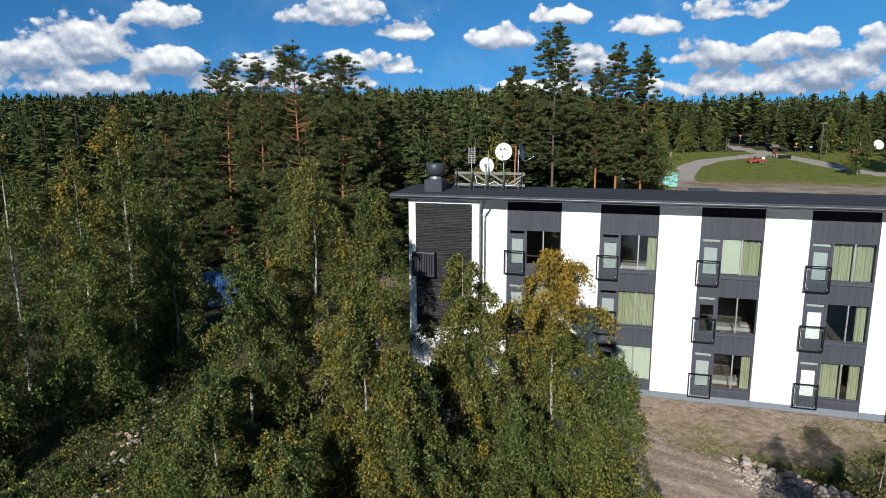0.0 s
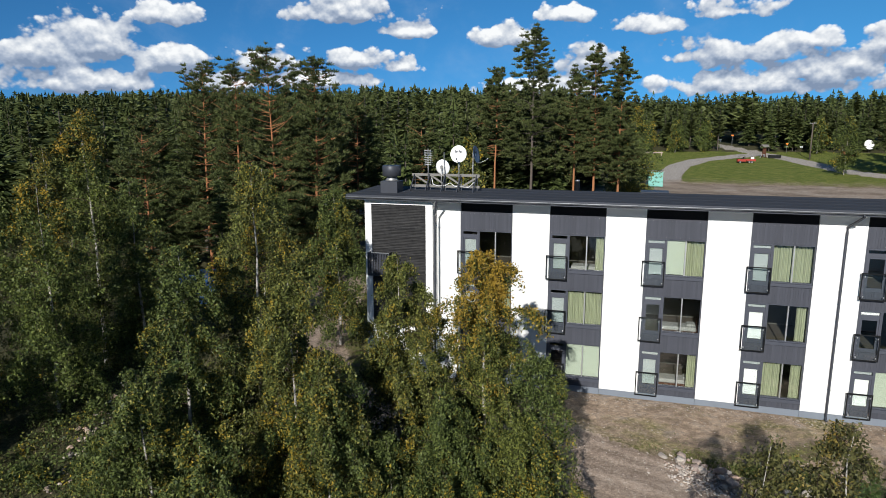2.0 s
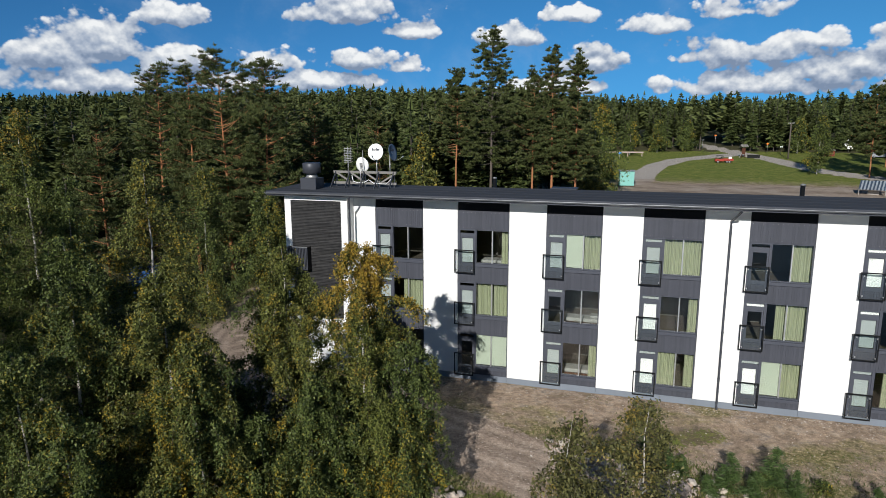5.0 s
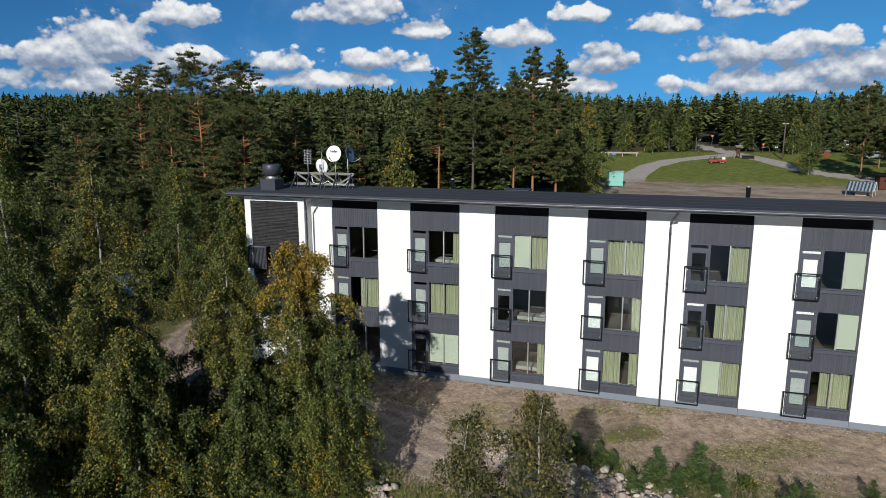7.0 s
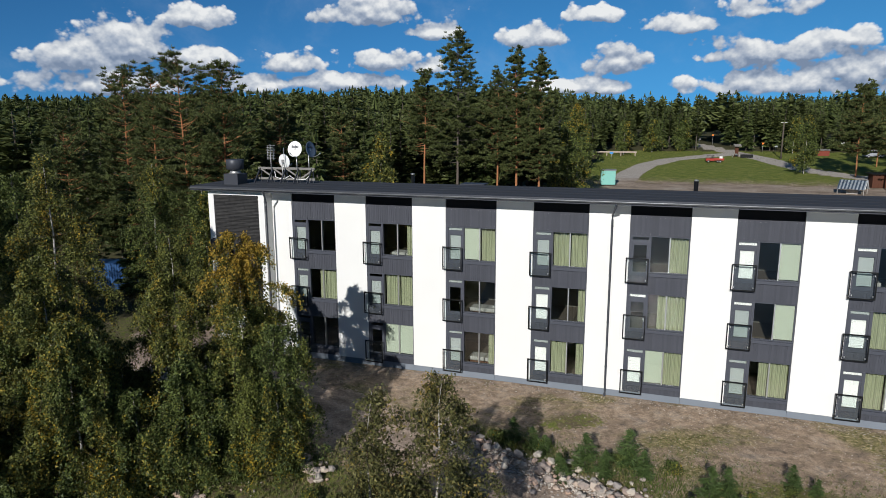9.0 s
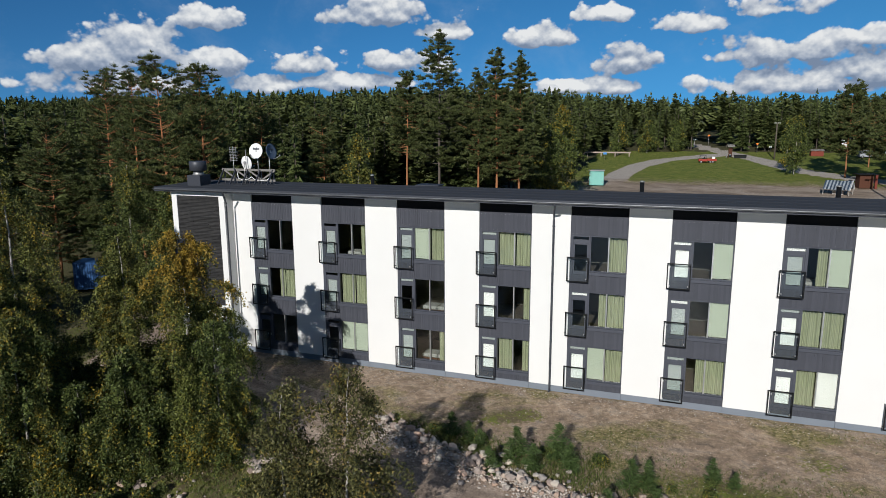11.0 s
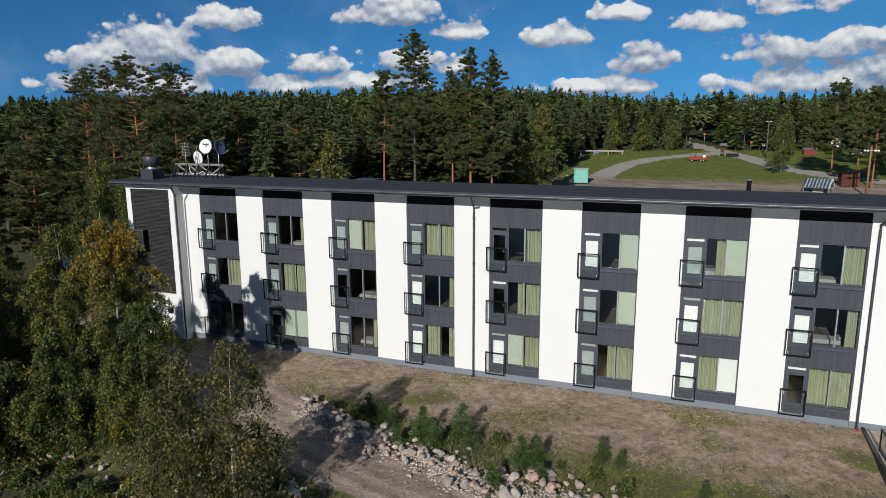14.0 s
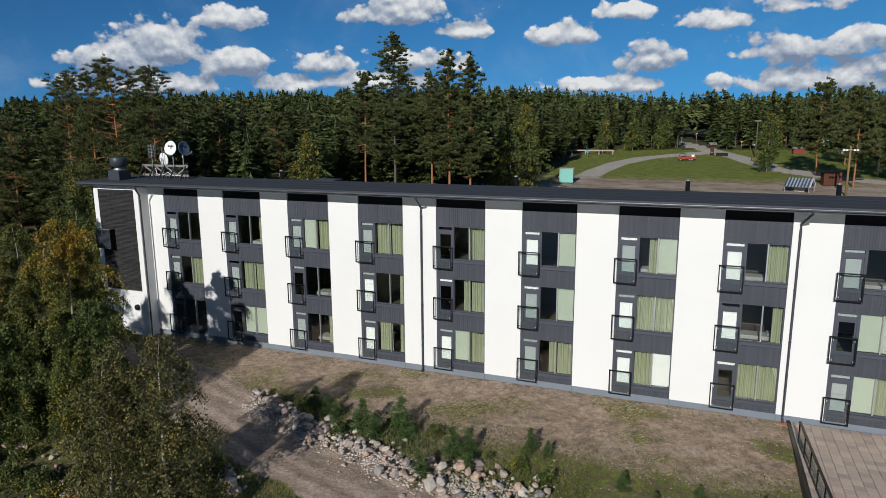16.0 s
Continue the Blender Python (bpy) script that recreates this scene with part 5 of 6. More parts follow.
# tall pines that stand out
for x, y, top, low, spread, n, bark in (
    (-9.15, 40.7, 24.6, 0.34, 4.2, 7000, "grey_bark"), (-13.6, 40.8, 20.4, 0.46, 3.6, 4500, "pine_bark"), (-4.5, 41.0, 20.2, 0.44, 2.6, 2200, "pine_bark"),
    (-2.2, 41.3, 22.3, 0.34, 2.6, 5200, "pine_bark"), (0.65, 41.4, 21.8, 0.3, 3.0, 6000, "pine_bark"), (-6.6, 47.0, 18.0, 0.3, 3.0, 3200, "pine_bark"),
    (-34.2, 16.0, 19.4, 0.16, 3.4, 5200, "pine_bark"), (-31.0, 16.2, 19.5, 0.2, 2.7, 3200, "pine_bark"), (-27.0, 15.6, 20.3, 0.14, 3.8, 6200, "pine_bark"),
    (-23.8, 17.0, 19.8, 0.12, 3.7, 6000, "pine_bark"), (-31.0, 26.0, 16.0, 0.1, 3.2, 4200, "pine_bark"), (-37.5, 12.0, 15.0, 0.12, 3.2, 3600, "pine_bark"),
    (-29.5, 21.0, 16.0, 0.12, 3.2, 3600, "pine_bark"), (-18.5, 30.0, 15.5, 0.15, 3.0, 3600, "pine_bark"), (-24.5, 27.0, 16.5, 0.15, 3.0, 3600, "pine_bark"),
    (44.3, 93.0, 20.2, 0.26, 5.2, 9000, "pine_bark"), (47.6, 80.0, 18.9, 0.28, 4.8, 8500, "pine_bark"), (54.0, 88.0, 19.0, 0.15, 5.0, 6500, "pine_bark"), (60.0, 96.0, 19.0, 0.2, 4.4, 4000, "pine_bark"),
    (57.0, 104.0, 20.0, 0.2, 4.4, 3600, "pine_bark"), (51.0, 108.0, 18.5, 0.2, 4.2, 3400, "pine_bark"),
):
    g = ground_z(x, y)
    near = y < 45
    meshes = pine_meshes(top - g, low, spread * (1.5 if y < 30 else 1.2 if near else 1.0), int(n * (11.0 if near else 3.6)), bark, size=0.27 if near else 0.42, wide=0.105 if near else 0.125, taper=0.6 if y > 30 else 0.58)
    plant("pine_tree", meshes, x, y, "tall pine with a bare " + ("grey-brown" if bark == "grey_bark" else "orange") + " upper trunk and dark crown", "tree", "tall pines", turn=random.random() * 6)
for x, y, h, s in ((-30.5, 3.5, 9.0, 1.6), (-28.8, 10.2, 11.5, 1.9), (-19.7, 24.0, 13.0, 2.0), (-17.0, 36.0, 14.0, 2.1), (-26.0, 36.0, 16.0, 2.2), (-33.5, 28.0, 15.0, 2.2), (-21.0, 44.0, 15.5, 2.2), (-40.0, 20.0, 14.0, 2.1)):
    plant("spruce_tree", spruce_meshes(h, s, 12000, size=0.36), x, y, "dark narrow spruce at the forest edge", "tree", "edge spruces", turn=random.random() * 6)


# woods: many trees joined
def soup(layers, per, kind, low=0.1, feather=False, wide=1.0):
    """A plain ten-metre conifer for the distance: layers of pointed boughs round a stem, as arrays of bough faces and of stem faces."""
    vs = []
    reach = (1.75 if kind == "pine" else 1.55) * wide
    for i in range(layers):
        u = (i + rng.uniform(0, 0.8)) / layers
        z = 10.0 * (low + (0.985 - low) * u)
        if kind == "pine":
            r = reach * (0.6 + 0.4 * min(1.0, u / 0.25)) * (1 - u) ** 0.55 * rng.uniform(0.8, 1.2) + 0.16
        else:
            r = reach * (1 - u) ** 0.75 * rng.uniform(0.8, 1.2) + 0.14
        turn = rng.uniform(0, math.tau)
        for b in range(max(4, round(per * (1.05 - 0.5 * u)))):
            ang = turn + math.tau * b / per + rng.normal(0, 0.35)
            ln = r * rng.uniform(0.6, 1.15)
            tip = (rng.uniform(-0.1, 0.3) if kind == "pine" else rng.uniform(-0.5, -0.15)) * ln
            for side, start, length in ((0.0, 0.05, 1.0), (0.7, 0.3, 0.6), (-0.7, 0.3, 0.6), (0.55, 0.6, 0.42), (-0.55, 0.6, 0.42))[: 5 if feather else 1]:
                c, d = math.cos(ang + side), math.sin(ang + side)
                bx, by, bz = start * ln * math.cos(ang), start * ln * math.sin(ang), z + tip * start
                ll = ln * length
                w = ll * (0.26 if feather else 0.4) * rng.uniform(0.7, 1.2)
                roll = rng.uniform(-1.25, 1.25)
                lift, w = w * math.sin(roll), w * math.cos(roll)
                mx, my, mz = bx + 0.2 * ll * c, by + 0.2 * ll * d, bz + tip * 0.2 * length
                vs += [(mx - w * d, my + w * c, mz - lift), (mx + w * d, my - w * c, mz + lift), (bx + ll * c, by + ll * d, bz + tip * length)]
    for k in range(3):
        a = k * 1.05 + rng.uniform(0, 0.5)
        c, d = 0.13 * math.cos(a), 0.13 * math.sin(a)
        vs += [(2 * c, 2 * d, 9.2), (-2 * c, -2 * d, 9.2), (0, 0, 10.1)]
    st = [(0.13 * (1 - 0.9 * i / 4) * math.cos(k * 1.2566), 0.13 * (1 - 0.9 * i / 4) * math.sin(k * 1.2566), -0.3 + 2.55 * i) for i in range(5) for k in range(5)]
    sf = [(i * 5 + k, i * 5 + (k + 1) % 5, i * 5 + 5 + (k + 1) % 5, i * 5 + 5 + k) for i in range(4) for k in range(5)]
    return (np.array(vs, dtype=np.float32), np.arange(len(vs)).reshape(-1, 3)), (np.array(st, dtype=np.float32), np.array(sf))


def woods(name, places, variants, mats, label, stems=True):
    """Joins scaled, turned copies of the variants; one object for the needles and one for the stems."""
    for which, nm in ((0, name), (1, name + "_stems"))[: 2 if stems else 1]:
        groups = {}
        for x, y, h, k in places:
            groups.setdefault(mats[k] if which == 0 else "grey_bark", []).append((x, y, h, k))
        top = None
        for mat, rows in groups.items():
            vs, fs, base = [], [], 0
            for x, y, h, k in rows:
                v, f = variants[k][which]
                a = rng.uniform(0, math.tau)
                s = h / 10.0
                w = s * rng.uniform(0.85, 1.2)
                c, d = math.cos(a), math.sin(a)
                p = np.empty_like(v)
                p[:, 0] = (v[:, 0] * c - v[:, 1] * d) * w + x
                p[:, 1] = (v[:, 0] * d + v[:, 1] * c) * w + y
                p[:, 2] = v[:, 2] * s + ground_z(x, y)
                used = p[: f.max() + 1]
                vs.append(used)
                fs.append(f + base)
                base += len(used)
            ob = new(nm, fast_mesh(nm, np.concatenate(vs), np.concatenate(fs), mat))
            tagged(ob, label if which == 0 else "bare trunks of the " + label, "forest", kind="stuff")


def scatter(x0, x1, y0, y1, gap, heights, pines, ok=lambda x, y: True):
    out = []
    ny = int((y1 - y0) / gap)
    for j in range(ny):
        for i in range(int((x1 - x0) / gap)):
            x = x0 + (i + rng.uniform(0, 1)) * gap
            y = y0 + (j + rng.uniform(0, 1)) * gap
            if ok(x, y):
                tall = heights[0] + (heights[1] - heights[0]) * rng.random() ** 1.3
                out.append((x, y, tall, rng.integers(0, 3) if rng.random() < pines else rng.integers(3, 5)))
    return out


def in_view(x, y):
    """Inside the wedge between the west and east limits of what lies open."""
    return x > -1.25 * (y + 34) - 4 and x < 0.3 * (y + 34) + 32


def mid_ok(x, y):
    if near_line(x, y, TRACK) < 4.0 or not in_view(x, y):
        return False
    if x > -16 and y < 50:
        return x < -3 and y > 44
    if x > -2 and y < 134:
        return False
    return True


MID = [soup(36, 10, "pine", 0.16, True, 1.0) for _ in range(3)] + [soup(38, 10, "spruce", 0.08, True, 1.05) for _ in range(2)]
FAR = [soup(26, 10, "pine", 0.36, False, 1.15) for _ in range(3)] + [soup(26, 10, "spruce", 0.32, False, 1.15) for _ in range(2)]
TINY = [soup(14, 6, "pine", 0.42, False, 1.25) for _ in range(3)] + [soup(15, 6, "spruce", 0.42, False, 1.25) for _ in range(2)]
KIND = ["pine", "pine", "pine", "spruce", "spruce"]
woods("near_woods", scatter(-72, -2, 22, 78, 4.2, (11, 17), 0.6, mid_ok) + scatter(-88, -72, 8, 60, 4.6, (12, 17), 0.6, mid_ok), MID, KIND, "dense pine and spruce wood behind the house")
edge_rows = scatter(-24, 100, 136, 150, 3.4, (8.5, 12), 0.5, lambda x, y: in_view(x, y) and near_line(x, y, FAR_ROAD) > 4)
edge_rows += scatter(-14, 1.5, 80, 136, 4.6, (9, 14), 0.6) + scatter(58, 90, 110, 136, 4.5, (10, 15), 0.8)
EDGE = [soup(28, 9, "pine", 0.3, True, 1.0) for _ in range(3)] + [soup(30, 9, "spruce", 0.12, True, 1.05) for _ in range(2)]
woods("field_edge_woods", edge_rows, EDGE, KIND, "pine wood along the far side of the lawn")
far_ok = lambda x, y: in_view(x, y) and near_line(x, y, FAR_ROAD) > 4
woods("middle_woods", scatter(-170, -20, 78, 150, 4.8, (12, 17), 0.65, far_ok) + scatter(-150, -88, 8, 78, 4.8, (12, 17), 0.65, far_ok) + scatter(-260, -20, 150, 230, 5.2, (13, 18), 0.6, far_ok) + scatter(-20, 180, 150, 230, 5.0, (10, 14.5), 0.6, far_ok), FAR, KIND, "dense conifer forest", False)
woods("distant_woods", scatter(-600, -20, 230, 480, 9.2, (14, 20), 0.5, in_view) + scatter(-20, 300, 230, 420, 8.0, (11, 17), 0.5, in_view), TINY, KIND, "distant conifer forest up to the horizon", False)
# trees added out of sight to shade the slope
shade = [soup(16, 7, "pine", 0.1) for _ in range(2)]
woods("shade_woods", [(x + 2 * random.random(), -41 - 5 * random.random(), random.uniform(4, 7) if x < -18 else random.uniform(7, 10), int(random.random() * 2)) for x in range(-58, -5, 3)] + [(x + 2 * random.random(), -48 - 5 * random.random(), random.uniform(7, 10) if x < -22 else random.uniform(13, 16), int(random.random() * 2)) for x in range(-66, -12, 4)], shade, ["pine", "pine"], "unseen pine wood added to shade the slope")


# ---- stones, plants and grass ----
def stone_mesh():
    bm = bmesh.new()
    bmesh.ops.create_icosphere(bm, subdivisions=1, radius=0.5)
    o = Vector((random.random() * 50, random.random() * 50, 0))
    for v in bm.verts:
        v.co *= 1 + 0.42 * noise.noise(v.co * 1.7 + o)
        v.co.z *= 0.72
    for _ in range(6):
        nrm = Vector((random.gauss(0, 1), random.gauss(0, 1), random.gauss(0, 0.7))).normalized()
        for v in bm.verts:
            over = v.co.dot(nrm) - 0.33
            if over > 0:
                v.co -= nrm * over
    me = bpy.data.meshes.new("stone")
    bm.to_mesh(me)
    bm.free()
    me.materials.append(M["stone"])
    return me


def vary_pieces(name, stops):
    """Gives each piece a tint of its own."""
    nt = M[name].node_tree
    b = nt.nodes["Principled BSDF"]
    old = b.inputs["Base Color"].links[0].from_socket
    oi = nt.nodes.new("ShaderNodeObjectInfo")
    tint = ramp(nt, oi.outputs["Random"], stops)
    nt.links.new(mix(nt, 1.0, old, tint, "MULTIPLY"), b.inputs["Base Color"])


vary_pieces("stone", [(0.0, (0.6, 0.58, 0.6)), (0.25, (1.3, 1.0, 0.84)), (0.5, (0.9, 0.86, 0.84)), (0.75, (1.5, 1.42, 1.3)), (1.0, (1.3, 0.94, 0.76))])
vary_pieces("slab", [(0.0, (0.8, 0.8, 0.82)), (0.3, (1.0, 0.97, 0.94)), (0.7, (1.06, 1.02, 1.0)), (1.0, (1.2, 1.12, 1.05))])
STONES = [stone_mesh() for _ in range(8)]
rs = random.Random(11)


def rock_pile(label, line, width, count, sizes, heap=0.25):
    p = thing("rock_pile", label, "rock pile", group="rock piles")
    seg = [math.dist(a, b) for a, b in zip(line, line[1:])]
    for i in range(count):
        q = rs.random() * sum(seg)
        k = 0
        while q > seg[k]:
            q -= seg[k]
            k += 1
        f = q / seg[k]
        off = rs.gauss(0, 0.42)
        x = line[k][0] + f * (line[k + 1][0] - line[k][0]) + rs.gauss(0, 0.2)
        y = line[k][1] + f * (line[k + 1][1] - line[k][1]) + off * width
        s = sizes[0] + (sizes[1] - sizes[0]) * rs.random() ** 2.6
        ob = new("stone", STONES[i % 8])
        ob.parent = p
        z = ground_z(x, y) + heap * max(0.0, 1 - off * off * 1.5) * rs.random() + s * 0.18
        ob.matrix_basis = Matrix.Translation((x, y, z)) @ Euler((rs.gauss(0, 0.3), rs.gauss(0, 0.3), rs.random() * 6)).to_matrix().to_4x4() @ Matrix.Diagonal((s * rs.uniform(0.8, 1.25), s * rs.uniform(0.8, 1.2), s * rs.uniform(0.7, 1.0), 1))
    return p


rock_pile("heap of grey and pinkish boulders beside the track", [(4.6, -5.9), (6.6, -6.6), (9.3, -7.7)], 0.85, 180, (0.1, 0.55), 0.4)
rock_pile("long bank of pinkish and white boulders with weeds", [(9.8, -8.0), (12.2, -8.7), (14.6, -9.3), (17.0, -9.6), (19.0, -9.5), (21.5, -9.9)], 1.7, 296, (0.12, 0.6), 0.32)
rock_pile("group of pale boulders on the grass verge", [(-0.6, -10.0), (0.6, -10.4), (1.6, -10.9)], 0.8, 40, (0.2, 0.8), 0.2)
rock_pile("small group of pinkish boulders below the track", [(7.6, -12.0), (8.6, -12.5), (9.4, -13.2)], 0.6, 34, (0.2, 0.65), 0.15)
rock_pile("scattered pale stones on the lower slope", [(-4.5, -14.5), (-1.5, -13.0), (1.5, -14.8), (3.0, -15.6)], 1.6, 80, (0.1, 0.45), 0.1)
rock_pile("stony strip running down the wooded slope", [(-25.5, -4.5), (-23.8, -8.0), (-22.0, -11.5), (-20.0, -15.0)], 1.8, 130, (0.08, 0.42), 0.1)

# gravel and pebbles
pv, pf, base = [], [], 0
OCT_V = np.array([(0.5, 0, 0), (0, 0.5, 0), (-0.5, 0, 0), (0, -0.5, 0), (0, 0, 0.4), (0, 0, -0.4)])
OCT_F = np.array([(0, 1, 4), (1, 2, 4), (2, 3, 4), (3, 0, 4), (1, 0, 5), (2, 1, 5), (3, 2, 5), (0, 3, 5)])
for i in range(7600):
    if i < 2600:
        x, y = rs.uniform(-6, 31), rs.uniform(-9.5, -0.2)
    elif i < 3600:
        x, y = rs.uniform(-2, 31), -0.1 - abs(rs.gauss(0, 0.5))
    else:
        q = rs.random()
        x, y = 5 + 16.5 * q + rs.gauss(0, 0.4), -6.3 - 3.2 * min(1.0, q * 1.5) - 0.3 * q + rs.gauss(0, 0.5)
    s = rs.uniform(0.03, 0.075) if i < 3600 else rs.uniform(0.05, 0.17)
    a = rs.random() * 6.28
    v = OCT_V * s * np.array([rs.uniform(0.7, 1.3), rs.uniform(0.7, 1.3), rs.uniform(0.6, 1.0)])
    v = np.stack([v[:, 0] * math.cos(a) - v[:, 1] * math.sin(a) + x, v[:, 0] * math.sin(a) + v[:, 1] * math.cos(a) + y, v[:, 2] + ground_z(x, y) + s * 0.1], 1)
    pv.append(v)
    pf.append(OCT_F + base)
    base += 6
M["pebble"] = material("pebble", (0.5, 0.45, 0.4), 0.9, other=(0.35, 0.3, 0.26), scale=2, fine=20, islands=0.7)
tagged(new("gravel", fast_mesh("gravel", np.concatenate(pv), np.concatenate(pf), "pebble")), "loose pale gravel and pebbles on the yard", "gravel", kind="stuff")

# spruce saplings and low bushes among the boulders
SAP = [spruce_meshes(1.5, 0.62, 1500, "sapling", 0.24, 0.03, 0.055) for _ in range(3)]
for i, (x, y, s) in enumerate(((8.6, -5.9, 0.9), (9.6, -6.3, 0.8), (12.0, -7.1, 1.15), (12.9, -7.6, 0.95), (13.8, -6.5, 1.2), (14.4, -7.2, 0.9), (11.1, -8.1, 0.85), (16.9, -7.9, 1.0), (17.6, -7.6, 0.9),
                                (18.0, -8.8, 0.7), (20.1, -6.2, 0.75), (20.9, -6.5, 0.55), (24.3, -7.9, 0.62), (27.2, -8.0, 0.6), (29.6, -7.7, 0.5), (25.6, -8.6, 0.5), (16.2, -9.9, 0.9), (10.2, -6.6, 0.7), (-18.2, -9.0, 1.4), (-20.5, -6.0, 1.7), (-17.5, -12.5, 1.2))):
    plant("spruce_sapling", SAP[i % 3], x, y, "young blue-green spruce sapling among stones" if y < -7 else "young blue-green spruce sapling on the dry grass", "sapling", "saplings", turn=i * 1.3, size=s)


def bush_meshes(h, r, n, mat, leaf=0.08):
    a = rng.uniform(0, math.tau, n)
    q = rng.random(n) ** 0.6
    z = rng.random(n) ** 0.8
    p = np.stack([np.cos(a) * q * r * (1.1 - 0.5 * z), np.sin(a) * q * r * (1.1 - 0.5 * z), z * h + rng.normal(0, 0.05, n)], 1)
    v, f = cards(p, leaf, 0.1)
    twigs = [(np.array([(0, 0, -0.05), (0.5 * r * math.cos(t), 0.5 * r * math.sin(t), h * 0.8)]), np.array([0.015, 0.004])) for t in rng.uniform(0, math.tau, 7)]
    return stem_mesh("branchwork", twigs, "twig", 4), fast_mesh("crown", v, f, mat)


BUSH = [bush_meshes(0.8, 0.7, 640, "alder", 0.085) for _ in range(3)]
for i in range(60):
    q = rs.random()
    if i < 16:
        x, y = 6.5 + 15 * q, -5.5 - 0.15 * 15 * q + rs.gauss(0, 0.5)
    elif i < 22:
        x, y = rs.uniform(1.5, 8.0), rs.uniform(-14.5, -10.8)
    elif i < 36:
        x, y = rs.uniform(-4.0, 5.0), rs.uniform(-16.5, -12.5)
    else:
        x, y = rs.uniform(-27, -15), rs.uniform(-16, -3)
    plant("bush", BUSH[i % 3], x, y, "low leafy bush among the stones" if i < 16 else "low leafy bush on the slope", "bush", "bushes", turn=i * 0.7, size=rs.uniform(0.3, 0.7) if i < 16 else rs.uniform(0.45, 1.1))

# leafy undergrowth on the wooded slope and along the lower verge
ug = []
for x0, x1, y0, y1, n in ((-36, -15, -26, -2, 44000), (-15, -3.5, -21, -11.5, 9000), (-3.5, 6, -21, -14.5, 2600)):
    for i in range(n):
        x, y = rs.uniform(x0, x1), rs.uniform(y0, y1)
        thick = bump_noise(x + 9, y, 0.35) + 0.5 * bump_noise(x, y + 31, 0.9)
        if thick > -0.2 and near_line(x, y, TRACK) > 3.2:
            ug.append((x, y, ground_z(x, y) + 0.05 + rs.random() ** 1.5 * (0.35 + 0.9 * max(0.0, thick))))
uv, uf = leaflets(np.array(ug), 0.1, 0.1, 1.3)
tagged(new("undergrowth", fast_mesh("undergrowth", uv, uf, "alder")), "low leafy undergrowth on the slope", "undergrowth", kind="stuff")

gp = []
for i in range(72000):
    if i < 26000:
        x, y = rs.uniform(-6, 31), rs.uniform(-9, -0.6)
        keep = bump_noise(x * 0.7, y, 0.35) > 0.12 + 0.3 * rs.random() or (x > 17 and y < -4.6 and rs.random() < 0.85)
    elif i < 42000:
        q = rs.random()
        x, y = 5 + 18 * q, -6.3 - 0.17 * 18 * q + rs.gauss(0.2, 0.9)
        keep = True
    elif i < 64000:
        x, y = rs.uniform(-6, 18), rs.uniform(-16.5, -9)
        keep = 2.3 < near_line(x, y, TRACK) < 7
    else:
        x, y = rs.uniform(-26, -12), rs.uniform(-16, 0)
        keep = True
    if keep and near_line(x, y, TRACK) > 2.2:
        gp.append((x, y, ground_z(x, y)))
gp = np.array(gp)
n = len(gp)
hgt = rng.uniform(0.05, 0.22, n)[:, None] * np.where((gp[:, 1] > -5.2) & (gp[:, 0] > -6), 0.4, np.where(gp[:, 0] > 16, 0.65, 1.0))[:, None]
ang = rng.uniform(0, math.tau, n)
side = np.stack([np.cos(ang), np.sin(ang), np.zeros(n)], 1) * 0.022
tip = gp + np.concatenate([rng.normal(0, 0.06, (n, 2)), hgt], 1)
blades = np.stack([gp - side, gp + side, tip], 1).reshape(-1, 3)
tagged(new("grass", fast_mesh("grass", blades, np.arange(n)[:, None] * 3 + np.array([[0, 1, 2]]), "grass")), "thin green and straw-coloured grass", "grass", kind="stuff")


# ---- behind the house: lawn, road and small buildings ----
def gz(x, y):
    return ground_z(x, y) - 0.03


def on_ground(x, y, turn=0.0):
    return pose(x, y, gz(x, y), 0, 0, turn)


def wheel(parent, x, y, r, w=0.22):
    bm = bmesh.new()
    tube(bm, [(x, y - w / 2, r), (x, y - w / 2 + 0.03, r), (x, y + w / 2 - 0.03, r), (x, y + w / 2, r)], [r * 0.9, r, r, r * 0.9], 16)
    t = part("wheel", bm, "rubber", parent)
    bm = bmesh.new()
    tube(bm, [(x, y - w / 2 - 0.01, r), (x, y + w / 2 + 0.01, r)], r * 0.5, 12)
    part("rim", bm, "steel", t)


# turquoise shed box
sh = thing("storage_shed", "turquoise boarded storage box with double doors", "shed", on_ground(5.2, 77.4, 8))
simple("body", "turquoise", [(-1.15, 1.15, -0.9, 0.9, 0.15, 2.5)], sh)
for i in (0, 1):
    d = simple("door", "turquoise", [(-1.05 + i * 1.06, -0.02 + i * 1.06, -0.95, -0.905, 0.25, 2.3)], sh)
    simple("hinge", "steel", [(-1.0 + i * 1.9, -0.85 + i * 1.9, -0.962, -0.952, z, z + 0.06) for z in (0.6, 1.9)], d)
simple("roof", "steel", [(-1.3, 1.3, -1.1, 1.1, 2.502, 2.6)], sh)
part("prop", beam(bmesh.new(), (-1.7, -0.8, 0.0), (-1.18, -0.8, 1.3), 0.08), "timber", sh)

